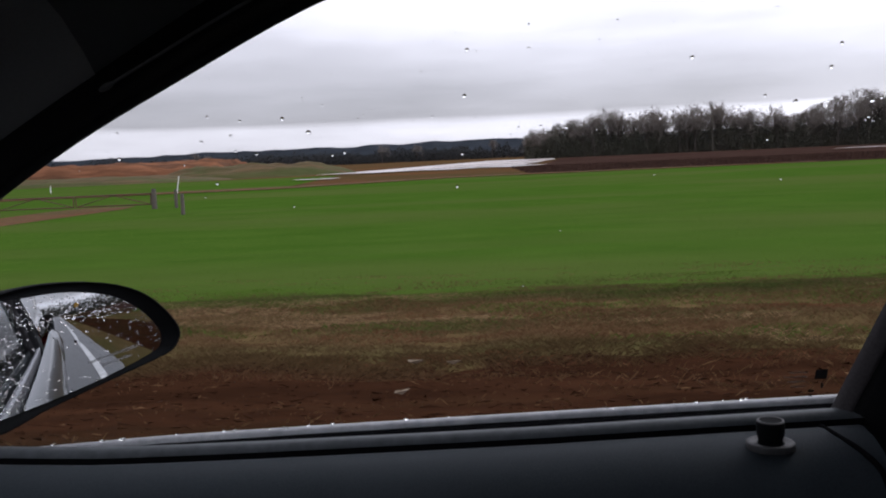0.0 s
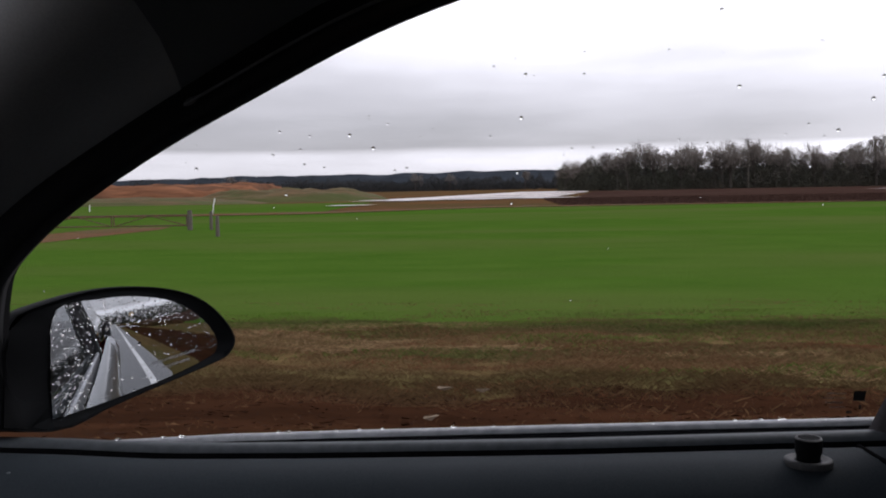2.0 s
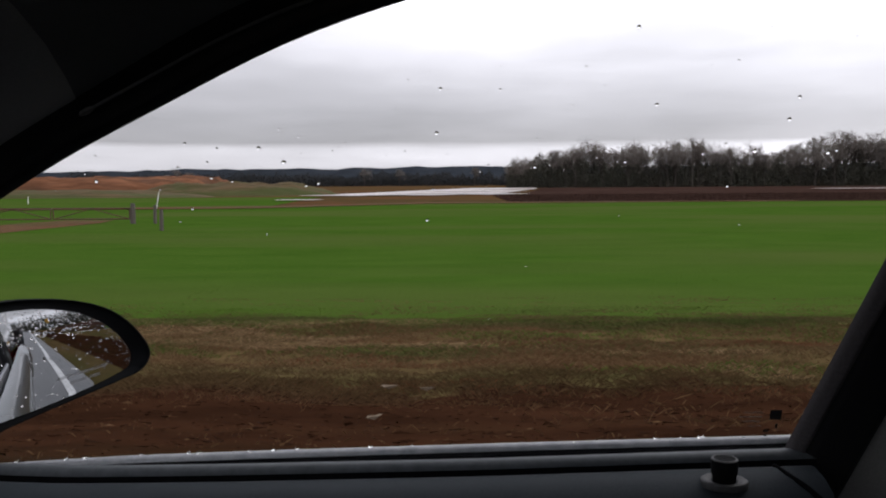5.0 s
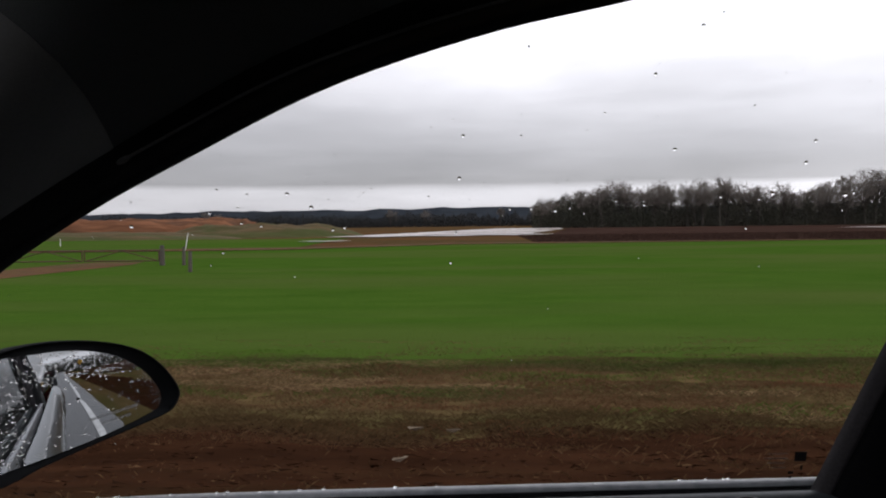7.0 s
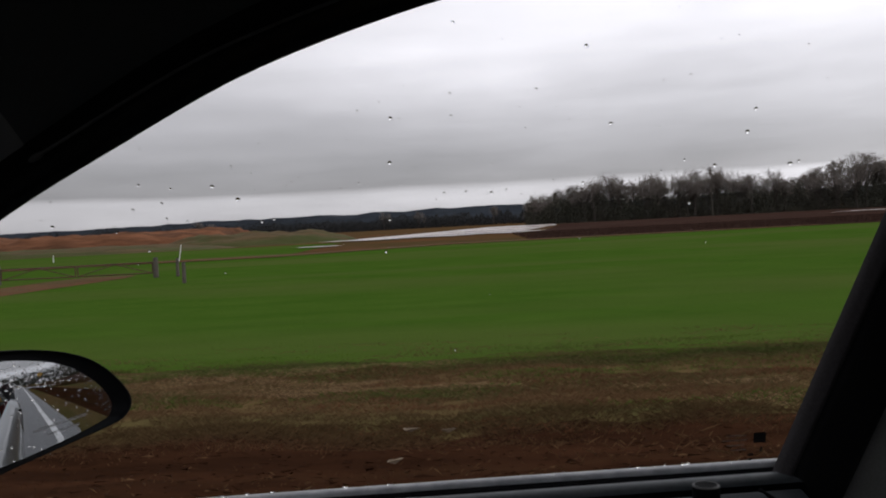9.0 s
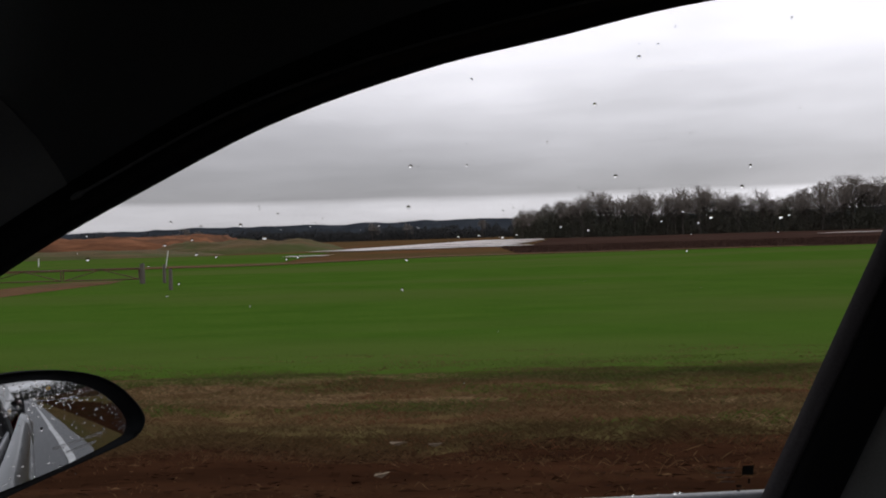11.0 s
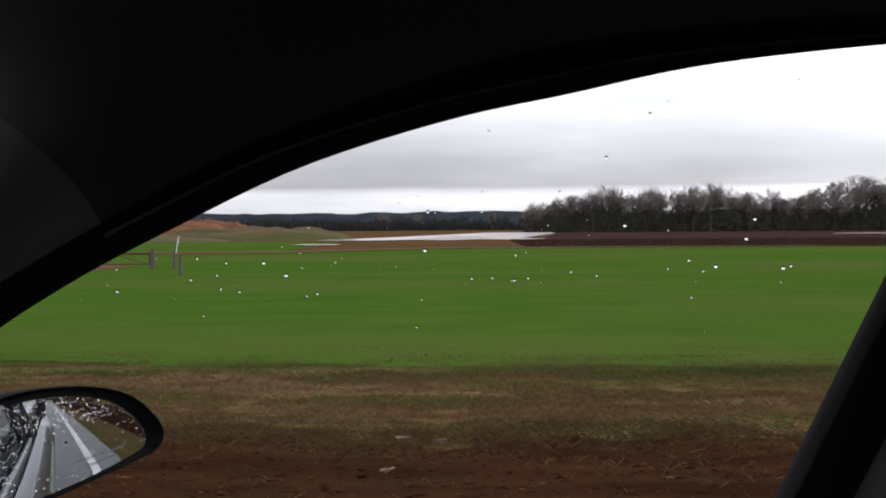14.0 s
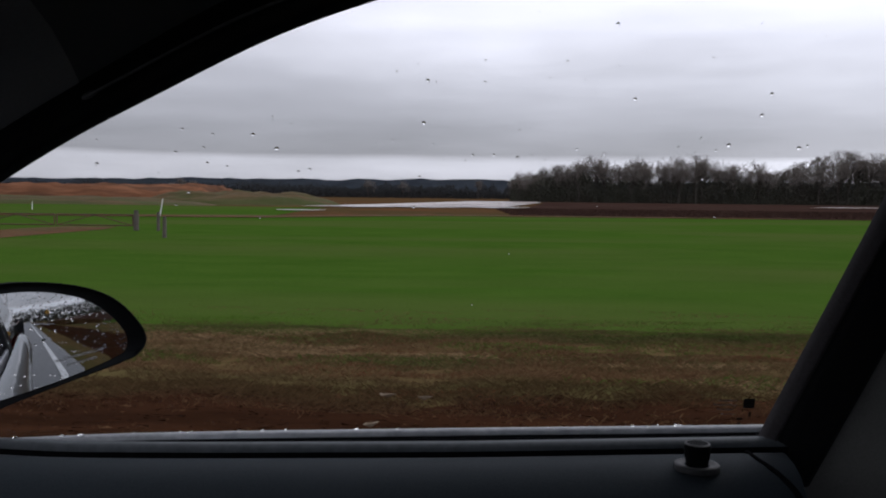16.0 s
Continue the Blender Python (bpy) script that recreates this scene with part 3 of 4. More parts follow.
def blades(count, xr, yr, tall, wide, seed, lean=0.35, base=None, patch=0.0, thin=1.0, combed=1.0):
    """Grass or weed blades, each one bent tapered leaf; combed: how far the wind of the traffic lays them along the road."""
    g = np.random.RandomState(seed)
    x, y = g.uniform(*xr, count), yr[0] + (yr[1] - yr[0]) * g.uniform(0, 1, count) ** thin
    if base is None:
        # follow the bumps of the bank
        z = verge_z(y) + np.array([bank_bump(a, b) for a, b in zip(x, y)])
    else:
        z = np.full(count, base)
    h = tall * g.uniform(0.35, 1.0, count)
    if patch:
        k = np.array([noise.noise((a * 0.33, b * 0.5, seed)) for a, b in zip(x, y)])
        h = h * np.clip(1 + patch * k * 2, 0.25, 2.2)
    a = g.uniform(0, 2 * np.pi, count)
    dx, dy = np.cos(a) * wide / 2, np.sin(a) * wide / 2
    lx, ly = g.normal(0, lean * combed, count) * h, g.normal(0, lean / combed ** 0.5, count) * h
    p0, p1 = np.stack([x - dx, y - dy, z - 0.02], 1), np.stack([x + dx, y + dy, z - 0.02], 1)
    p2 = np.stack([x + lx * 0.56 + dx * 0.9, y + ly * 0.56 + dy * 0.9, z + h * 0.6], 1)
    p3 = np.stack([x + lx, y + ly, z + h], 1)
    return np.stack([p0, p1, p2, p3], 1)


scatter("verge_grass", blades(330000, (-14, 14), (6.8, 15.9), 0.035, 0.0034, 3, 1.1, None, 0.4, 1.0, 1.4), M_GRASS, "matted tan and green verge grass", "grass")
scatter("verge_weeds", blades(160000, (-14, 14), (6.5, 13.5), 0.036, 0.0032, 4, 1.1, None, 0.7, 1.0, 1.4), M_WEED, "dry brown weeds along the verge", "weeds")
scatter("verge_tufts", blades(120000, (-14, 14), (8.5, 16.3), 0.045, 0.0036, 13, 1.0, None, 0.9, 0.8, 1.3), M_OLIVE, "olive green tufts where the verge meets the field", "grass")

scatter("verge_fringe", blades(60000, (-14, 14), (5.9, 7.4), 0.030, 0.0028, 17, 1.1, None, 0.9, 0.55, 1.4), M_WEED, "ragged edge of dry grass above the clay", "grass")


def in_patches(quads, seed, least, wide=0.16, deep=0.55):
    """Keeps the blades that stand in long uneven patches, denser towards their middle."""
    foot = quads[:, 0]
    g = np.random.RandomState(seed)
    k = np.array([noise.noise((a * wide, b * deep, seed)) + 0.45 * noise.noise((a * wide * 4, b * deep * 3, seed + 3)) for a, b in zip(foot[:, 0], foot[:, 1])])
    return quads[k + g.normal(0, 0.06, len(k)) > least]


scatter("straw_patches", in_patches(blades(150000, (-14, 14), (7.4, 14.6), 0.05, 0.0042, 61, 1.0, None, 0.3, 1.0, 1.8), 61, 0.16), M_STRAW, "pale dead straw in patches along the verge", "straw")
scatter("rust_weeds", in_patches(blades(150000, (-14, 14), (6.5, 14.0), 0.05, 0.0036, 62, 0.8, None, 0.3, 1.0, 1.5), 62, 0.14), M_RUSTWEED, "rust brown dead weeds in patches on the verge", "weeds")
scatter("green_clumps", in_patches(blades(170000, (-14, 14), (7.6, 16.8), 0.06, 0.0046, 63, 0.8, None, 0.3, 0.9, 1.5), 63, 0.15), M_CLOVER, "green clumps of weeds scattered in the verge", "weeds")
scatter("field_edge_straw", in_patches(blades(30000, (-16, 16), (15.6, 18.2), 0.028, 0.0050, 64, 1.1, FIELD_Z + 0.03, 0.3, 1.8, 1.8), 64, 0.06, 0.5, 1.6), M_GRASS, "dead straw straying into the edge of the field", "straw")
scatter("field_edge_green", in_patches(blades(130000, (-16, 16), (13.4, 16.8), 0.045, 0.0050, 65, 1.0, None, 0.3, 0.6, 1.5), 65, 0.02, 0.25, 0.9), M_CROP, "green blades straying from the field into the verge", "grass")


def clods(count, xr, yr, size, seed):
    """Loose lumps and crumbs lying on the bank, as four-cornered chips."""
    g = np.random.RandomState(seed)
    x, y = g.uniform(*xr, count), g.uniform(*yr, count)
    z = verge_z(y) + 0.02 + np.array([bank_bump(a, b) for a, b in zip(x, y)])
    c = np.stack([x, y, z], 1)[:, None, :]
    return c + g.normal(0, 1, (count, 3, 3)) * (size * g.uniform(0.4, 1.4, count))[:, None, None] * np.array([3.2, 0.8, 0.5])


scatter("clay_clods", clods(9000, (-9, 9), (3.8, 6.9), 0.010, 41), M_CLAY, "wet red clay clods on the bank", "clods")
scatter("leaf_litter", clods(2500, (-9, 9), (3.9, 9.5), 0.006, 42), M_WEED, "dead leaves and straw scattered over the bank", "leaf litter")
scatter("clay_grass", blades(4000, (-10, 10), (3.6, 7.0), 0.03, 0.0028, 5, 1.1, None, 0.9, 1.0, 1.4), M_WEED, "sparse dry grass on the clay bank", "grass")
scatter("bank_grass", blades(90000, (58, 110), (7.0, 15.5), 0.55, 0.012, 51, 0.35, None, 0.7), M_WEED, "tall dry brown grass on the roadside bank", "grass")
scatter("crop_grass", blades(160000, (-26, 26), (15.6, 45), 0.014, 0.005, 6, 1.6, FIELD_Z + 0.03, 0.0, 1.8, 1.5), M_CROP, "short green grass blades of the field", "grass")
scatter("crop_stubble", blades(60000, (6, 150), (103, 150), 0.5, 0.06, 8, 0.5, FIELD_Z + 0.05), M_STUBBLE, "brown stubble at the edge of the ploughed field", "stubble")


# ---------------------------------------------------------------- the car
car = thing("car", "parked dark-trimmed silver car with a rain-wet side window", "car")


def sill_z(x):
    return 0.897 + 0.039 * x


def panel_z(x):
    """Top of the door lining, which climbs towards the mirror."""
    return sill_z(x) + float(np.interp(x, [-0.60, -0.48, -0.43, -0.374, -0.30, -0.22, -0.05, 0.03, 0.35], [0.031, 0.0245, 0.0205, 0.0165, 0.0142, 0.0122, 0.0092, 0.0080, 0.0065]))


def strip_z(x):
    """Line of the outer weatherstrip."""
    return sill_z(x) + float(np.interp(x, [-0.70, -0.46, -0.33, -0.20, 0.05, 0.26, 0.35], [0.002, 0.0045, 0.0072, 0.0070, 0.0050, 0.0027, 0.0020]))


WINDOW_EDGE = [(-0.552, 0.842, 0.9), (-0.541, 0.826, 0.97), (-0.526, 0.809, 1.024), (-0.505, 0.798, 1.062), (-0.441, 0.782, 1.1138), (-0.345, 0.765, 1.17), (-0.25, 0.752, 1.2163), (-0.126, 0.735, 1.2711), (0.004, 0.723, 1.3098), (0.112, 0.718, 1.3314), (0.214, 0.711, 1.3513), (0.33, 0.708, 1.364), (0.48, 0.703, 1.374)]
SCREEN_EDGE = [(-0.97, 0.76, 0.93), (-0.855, 0.745, 1.02), (-0.735, 0.725, 1.11), (-0.655, 0.71, 1.165), (-0.560, 0.685, 1.222), (-0.464, 0.651, 1.263), (-0.388, 0.618, 1.307), (-0.362, 0.594, 1.335),
               (-0.338, 0.535, 1.362), (-0.305, 0.45, 1.397), (-0.18, 0.42, 1.418), (0.05, 0.41, 1.425), (0.48, 0.40, 1.425)]
EDGE = spline(WINDOW_EDGE, 60)
SCREEN = spline(SCREEN_EDGE, 60)


def build_pillars_and_roof():
    rows = []
    for e, s in zip(EDGE, SCREEN):
        across = s - e
        lift = (Vector((0, 0, 1.15)) - e).normalized()
        rows.append([e + Vector((0, 0.02, 0.012))] + [e + across * f + lift * b * min(1.0, across.length / 0.3) for f, b in ((0.06, 0.008), (0.10, 0.026), (0.13, 0.030), (0.16, 0.026), (0.22, 0.030), (0.62, 0.042), (0.70, 0.040), (0.8, 0.030), (0.95, 0.012), (1.0, 0.0))])
    part("roof_rail_trim", grid([r[:6] for r in rows]), M_PILLAR, car, "black door frame and roof rail lining", True)

    def on_trim(i, f, b):
        k, t = min(int(i), 58), i - min(int(i), 58)
        e, s = EDGE[k].lerp(EDGE[k + 1], t), SCREEN[k].lerp(SCREEN[k + 1], t)
        lift = (Vector((0, 0, 1.15)) - e).normalized()
        return e + (s - e) * f + lift * b * min(1.0, (s - e).length / 0.3)

    # the grey pillar trim ends on a slanting joint below the felt roof lining
    bulge = ((0.19, 0.020), (0.23, 0.034), (0.30, 0.058), (0.42, 0.086), (0.55, 0.102), (0.66, 0.098), (0.78, 0.076), (0.89, 0.044), (0.96, 0.018), (1.0, 0.0))
    part("pillar_trim", grid([[on_trim((26.6 + 7.8 * f) * s, f, b + 0.0012) for f, b in bulge] for s in np.linspace(0, 1, 40)]), M_TRIM, car, "grey windscreen pillar trim", True)
    part("rail_lining", grid([[on_trim(25.8 + 7.8 * f + (33.2 - 7.8 * f) * s, f, b) for f, b in bulge] for s in np.linspace(0, 1, 34)]), M_HEADLINER, car, "charcoal roof edge lining", True)
    part("window_seal", sweep(EDGE, [(0.001, -0.004), (0.016, -0.006), (0.022, 0.0), (0.020, 0.010), (0.001, 0.010)]), M_RUBBER, car, "black rubber window seal", True)
    # lip runs only where its edge highlight shows, painted by a paler grey
    lip = []
    for i in np.linspace(28, 59, 70):
        f = float(np.interp(i, [28, 36, 42, 48, 59], [0.146, 0.130, 0.115, 0.101, 0.090]))
        lip.append(on_trim(min(i, 58.99), f, 0.030 if f > 0.12 else 0.026))
    part("trim_lip", sweep(lip, [(-0.0012, -0.004), (0.0012, -0.004), (0.0014, 0.003), (-0.0012, 0.004)]), M_LIP, car, "moulded trim lip in a painted highlight grey", True)
    bm = bmesh.new()
    bmesh.ops.create_uvsphere(bm, u_segments=12, v_segments=8, radius=1, matrix=Matrix.LocRotScale(lip[0], Euler((0, -0.5, 0)), (0.007, 0.004, 0.0026)))
    part("trim_clip", bm, M_LIP, car, "small grey trim clip", True)
    # screen frit border
    part("screen_seal", sweep(SCREEN[:40], [(-0.005, -0.004), (0.004, -0.004), (0.004, 0.004), (-0.005, 0.004)]), M_RUBBER, car, "black windscreen border", True)
    # roof lining from the rail across to the other side
    rows = []
    for s in SCREEN[40:] + [Vector((x, 0.40, 1.425)) for x in (0.7, 1.0, 1.4)]:
        rows.append([Vector((s.x, y, z)) for y, z in ((s.y, s.z), (0.25, 1.435), (0.0, 1.44), (-0.3, 1.43), (-0.55, 1.40), (-0.66, 1.34))])
    part("roof_lining", grid(rows), M_HEADLINER, car, "charcoal felt roof lining", True)
    rail = [[(x, 0.703, 1.372) for x in (0.45, 0.9, 1.4)] if k == 0 else [(x, 0.40, 1.425) for x in (0.45, 0.9, 1.4)] for k in (0, 1)]
    part("rear_roof_rail", grid(rail), M_HEADLINER, car, "charcoal roof rail")
    # painted roof skin outside
    rows = []
    for x, zt, w in ((-0.42, 1.40, 0.60), (-0.30, 1.445, 0.66), (0.1, 1.475, 0.70), (0.6, 1.47, 0.70), (1.1, 1.44, 0.68), (1.5, 1.36, 0.64)):
        rows.append([(x, -0.0 + w * s, zt - 0.05 * abs(s) ** 3 + 0.02) for s in np.linspace(-1, 1, 13) * 1.08])
    part("roof", grid(rows), M_SILVER, car, "silver painted roof", True)


build_pillars_and_roof()


def build_door():
    door = part("door", grid([[(x, y, panel_z(x) + dz) for y, dz in ((0.825, -0.06), (0.824, -0.029), (0.820, -0.0235), (0.812, -0.0220), (0.790, -0.0250), (0.772, -0.0320), (0.758, -0.0450), (0.748, -0.066), (0.738, -0.12), (0.70, -0.25), (0.66, -0.30), (0.66, -0.36), (0.71, -0.42), (0.72, -0.62))] for x in np.linspace(-0.78, 0.326, 40)]), M_DOOR, car, "dark grey vinyl door panel", True)
    xs = np.linspace(-0.70, 0.335, 50)
    part("outer_weatherstrip", grid([[(x, y, strip_z(x) + dz) for y, dz in ((0.876, -0.04), (0.876, -0.010), (0.873, -0.0062), (0.868, -0.0055), (0.865, -0.0066), (0.8638, -0.0086), (0.8630, -0.0112))] for x in xs]), M_WETSTRIP, door, "wet outer weatherstrip, its grey raised for reflected sky", True)
    # inner face of the outer strip, coloured black to read as the dark gap
    part("strip_dark_face", grid([[(x, y, strip_z(x) + dz) for y, dz in ((0.8628, -0.0114), (0.8615, -0.0140), (0.8605, -0.0145), (0.860, -0.04))] for x in xs]), M_CHANNEL, door, "outer strip's inner face, coloured black as the dark gap", True)
    part("inner_weatherstrip", grid([[(x, y, panel_z(x) + dz) for y, dz in ((0.848, -0.04), (0.847, -0.018), (0.842, -0.0135), (0.833, -0.0145), (0.8295, -0.0175), (0.829, -0.0205))] for x in xs]), M_INNERSTRIP, door, "grey inner weatherstrip", True)
    part("panel_gap", grid([[(x, y, panel_z(x) + dz) for y, dz in ((0.8288, -0.0206), (0.8280, -0.035), (0.826, -0.05))] for x in xs]), M_CHANNEL, door, "dark gap behind the door panel", True)
    x, y = 0.2365, 0.788
    z = sill_z(x) - 0.0170
    prof = [(0.0100, 0.0), (0.0108, 0.006), (0.0116, 0.008), (0.0120, 0.0180), (0.0113, 0.0203), (0.0096, 0.0206), (0.0, 0.0200)]
    rows = [[(x + r * math.cos(a), y + r * math.sin(a) * 0.9, z + h) for r, h in prof] for a in np.linspace(0, 2 * math.pi, 25)[:-1]]
    part("lock_knob", grid(rows, close_u=True), M_PLASTIC, door, "black plastic lock knob", True)
    ring = [(0.0208, -0.004), (0.0208, 0.0008), (0.0196, 0.0018), (0.0170, 0.0022), (0.0148, 0.0014), (0.0115, 0.0006)]
    rows = [[(x + r * math.cos(a), y + r * math.sin(a) * 0.9, z + h) for r, h in ring] for a in np.linspace(0, 2 * math.pi, 33)[:-1]]
    part("knob_bezel", grid(rows, close_u=True), M_KNOBGREY, door, "grey ring round the lock knob", True)
    # ring along the knob's top edge, paler than the knob
    rows = [[(x + r * math.cos(a), y + r * math.sin(a), z + h) for r, h in ((0.0117, 0.0200), (0.0108, 0.0210), (0.0094, 0.0210))] for a in np.linspace(0, 2 * math.pi, 25)[:-1]]
    part("knob_rim", grid(rows, close_u=True), M_KNOBGREY, door, "paler grey rim round the lock knob's top", True)
    # glass: leans in towards the top, follows the opening
    top = EDGE[3:]
    rows = []
    for e in top:
        low = Vector((max(-0.56, e.x), 0.851, sill_z(e.x) - 0.02))
        if e.x < -0.5:
            low.x = e.x
        rows.append([low + (e - low) * k for k in np.linspace(0, 1.0, 8)])
    pane = part("window_glass", grid(rows), M_GLASS, door, "clear side window glass beaded with rain", True)
    pane.visible_shadow = False
    return door, pane


door, pane = build_door()


def glass_point(x, f):
    """A point on the pane: along the car, and from the sill (0) up to the opening's edge (1)."""
    e = min(EDGE[3:], key=lambda p: abs(p.x - x))
    low = Vector((x, 0.851, sill_z(x) - 0.02))
    return low + (Vector((x, e.y, e.z)) - low) * f


def drop_mesh(bm, c, u, v, n, ru, rv, h):
    """A flat bead of water on a surface."""
    ring = []
    for k, (r, q) in enumerate(((1.0, 0.0), (0.86, 0.55), (0.5, 0.9))):
        ring.append([bm.verts.new(c + u * (ru * r * math.cos(a)) + v * (rv * r * math.sin(a)) + n * (h * q)) for a in np.linspace(0, 2 * math.pi, 9)[:-1]])
    tip = bm.verts.new(c + n * h)
    for a, b in zip(ring, ring[1:]):
        for i in range(8):
            bm.faces.new((a[i], a[(i + 1) % 8], b[(i + 1) % 8], b[i]))
    for i in range(8):
        bm.faces.new((ring[-1][i], ring[-1][(i + 1) % 8], tip))
    bm.faces.new(ring[0][::-1])


def build_window_drops():
    g = random.Random(12)
    bm = bmesh.new()
    n = Vector((0, 0.955, 0.297))
    u, v = Vector((1, 0, 0)), Vector((0, -0.297, 0.955))
    count = 0
    while count < 80:
        x = g.uniform(-0.50, 0.37)
        p = glass_point(x, g.uniform(0.06, 0.97))
        # most beads cling halfway up the pane, few low down
        odds = float(np.interp(p.z, [0.93, 1.10, 1.135, 1.155, 1.178, 1.20, 1.24, 1.35], [0.02, 0.03, 0.07, 0.45, 1.0, 0.6, 0.32, 0.25]))
        if g.random() > odds:
            continue
        r = g.choice((0.0005, 0.0007, 0.0009, 0.0010, 0.0012, 0.0017)) if p.z > 1.12 else 0.0006
        drop_mesh(bm, p + n * 0.0004, u, v, n, r * g.uniform(0.9, 1.4), r * g.uniform(0.9, 1.2), r * 0.24)
        count += 1
    # fine spray over the upper half
    for k in range(60):
        p = glass_point(g.uniform(-0.46, 0.37), g.uniform(0.55, 0.97))
        r = g.choice((0.0003, 0.0004, 0.0005, 0.0006))
        if p.z > 1.165:
            drop_mesh(bm, p + n * 0.0004, u, v, n, r * g.uniform(0.9, 1.3), r * g.uniform(0.9, 1.3), r * 0.3)
    tagged(part("raindrops", bm, M_DROP, pane, "small clear raindrops", True), kind="stuff")
    bm = bmesh.new()
    for k in range(34):
        x = g.uniform(-0.54, 0.30)
        r = g.choice((0.0010, 0.0013, 0.0017, 0.0022))
        drop_mesh(bm, Vector((x, g.uniform(0.8655, 0.873), strip_z(x) - 0.0056)), Vector((1, 0, 0)), Vector((0, 1, 0)), Vector((0, 0, 1)), r * g.uniform(1, 1.8), r, r * 0.8)
    tagged(part("sill_drops", bm, M_DROP, door, "beads of rain on the weatherstrip", True), kind="stuff")


build_window_drops()


def build_glass_mark():
    """The maker's print in the pane's lower corner, as plain bars."""
    n = Vector((0, -0.955, -0.297)) * 0.0012
    bm, pale = bmesh.new(), bmesh.new()

    def bar(b, x0, x1, z0, z1):
        pts = []
        for x, z in ((x0, z0), (x1, z0), (x1, z1), (x0, z1)):
            e = min(EDGE[3:], key=lambda p: abs(p.x - x))
            low = Vector((x, 0.851, sill_z(x) - 0.02))
            pts.append(b.verts.new(low + (Vector((x, e.y, e.z)) - low) * ((z - low.z) / (e.z - low.z)) + n))
        b.faces.new(pts)

    cx, cz = 0.2985, 0.9365
    for x0, x1, z0, z1 in ((-0.0055, 0.0055, -0.0050, 0.0050), (-0.010, -0.005, -0.018, -0.0155), (-0.009, -0.006, -0.0225, -0.0205), (0.001, 0.003, -0.014, -0.009)):
        bar(bm, cx + x0, cx + x1, cz + z0, cz + z1)
    for x0, x1, z0, z1 in ((-0.030, -0.012, 0.0022, 0.0030), (-0.034, -0.012, -0.0024, -0.0016), (-0.030, -0.014, -0.0072, -0.0064), (-0.026, -0.012, -0.0120, -0.0112)):
        bar(pale, cx + x0, cx + x1, cz + z0, cz + z1)
    part("glass_stamp", bm, M_INK, pane, "small black square print")
    part("glass_print", pale, M_PALEINK, pane, "faint pale lines of print")


build_glass_mark()


def build_rear_pillar():
    lean = Vector((0.080, -0.072, 0.241)).normalized()
    foot = Vector((0.315, 0.845, 0.907)) - lean * 0.06
    rows = []
    for k in np.linspace(0, 0.60, 14):
        c = foot + lean * k
        rows.append([c + Vector(o) for o in ((0.016, 0.03, 0), (0.001, 0.0, 0), (0.005, -0.008, 0), (0.016, -0.017, 0), (0.021, -0.019, 0), (0.058, -0.022, 0), (0.066, -0.017, 0), (0.070, 0.03, 0))])
    pillar = part("door_pillar", grid(rows, close_v=True), M_PILLAR, car, "black slanting door pillar trim", True)
    # flocked seal along the glass; its grey paints in grazing light from outside
    rows = [[foot + lean * k + Vector(o) for o in ((0.006, 0.012, 0), (-0.0012, 0.0, 0), (0.0035, -0.0095, 0), (0.0085, -0.0138, 0), (0.0120, -0.0158, 0), (0.0128, -0.0130, 0))] for k in np.linspace(0, 0.60, 30)]
    part("pillar_seal", grid(rows), M_SEAL, pillar, "seal along the window's rear edge, grey painted as window-lit", True)
    rows = []
    for k in np.linspace(-0.35, 0.62, 12):
        c = foot + lean * k
        rows.append([c + Vector(o) for o in ((0.060, -0.006, 0), (0.14, -0.012, 0), (0.30, -0.016, 0), (0.60, 0.0, 0))])
    part("quarter_trim", grid(rows), M_QUARTER, car, "grey rear quarter trim panel", True)
    rows = [[(x, y, z) for y, z in ((0.83, 0.895), (0.78, 0.888), (0.73, 0.86), (0.71, 0.78), (0.72, 0.25))] for x in np.linspace(0.62, 1.3, 8)]
    part("quarter_panel_lining", grid(rows), M_DOOR, car, "dark grey rear side lining", True)


build_rear_pillar()

# ---------------------------------------------------------------- door mirror
MIRROR_TIP = Vector((-0.384, 1.083, 0.950))
MN, MU, MW = Vector((0.842, -0.532, 0.094)).normalized(), Vector((0.534, 0.845, 0.0)).normalized(), Vector((-0.080, 0.050, 0.996)).normalized()
HOUSING = [(-0.306, -0.048), (-0.296, 0.030), (-0.284, 0.061), (-0.262, 0.070), (-0.221, 0.078), (-0.188, 0.082), (-0.150, 0.0815), (-0.101, 0.075), (-0.060, 0.062), (-0.032, 0.044), (-0.012, 0.022), (-0.002, 0.004), (-0.003, -0.009),
           (-0.016, -0.021), (-0.040, -0.027), (-0.089, -0.035), (-0.144, -0.044), (-0.188, -0.052), (-0.240, -0.063)]
REFLECTOR = [(-0.248, -0.046), (-0.247, 0.005), (-0.235, 0.065), (-0.188, 0.071), (-0.138, 0.069), (-0.088, 0.057), (-0.052, 0.036), (-0.027, 0.009), (-0.025, -0.010), (-0.044, -0.020), (-0.129, -0.036), (-0.238, -0.049)]
VANISH = (-0.179, 0.054)
RADIUS = 1.15


def outline(pts, count=48, smooth=True):
    return [Vector((p.x, p.y)) for p in spline([(*p, 0) for p in pts + [pts[0]]], count + 1)[:-1]]


def on_mirror(u, w, depth):
    return MIRROR_TIP + MU * u + MW * w + MN * depth


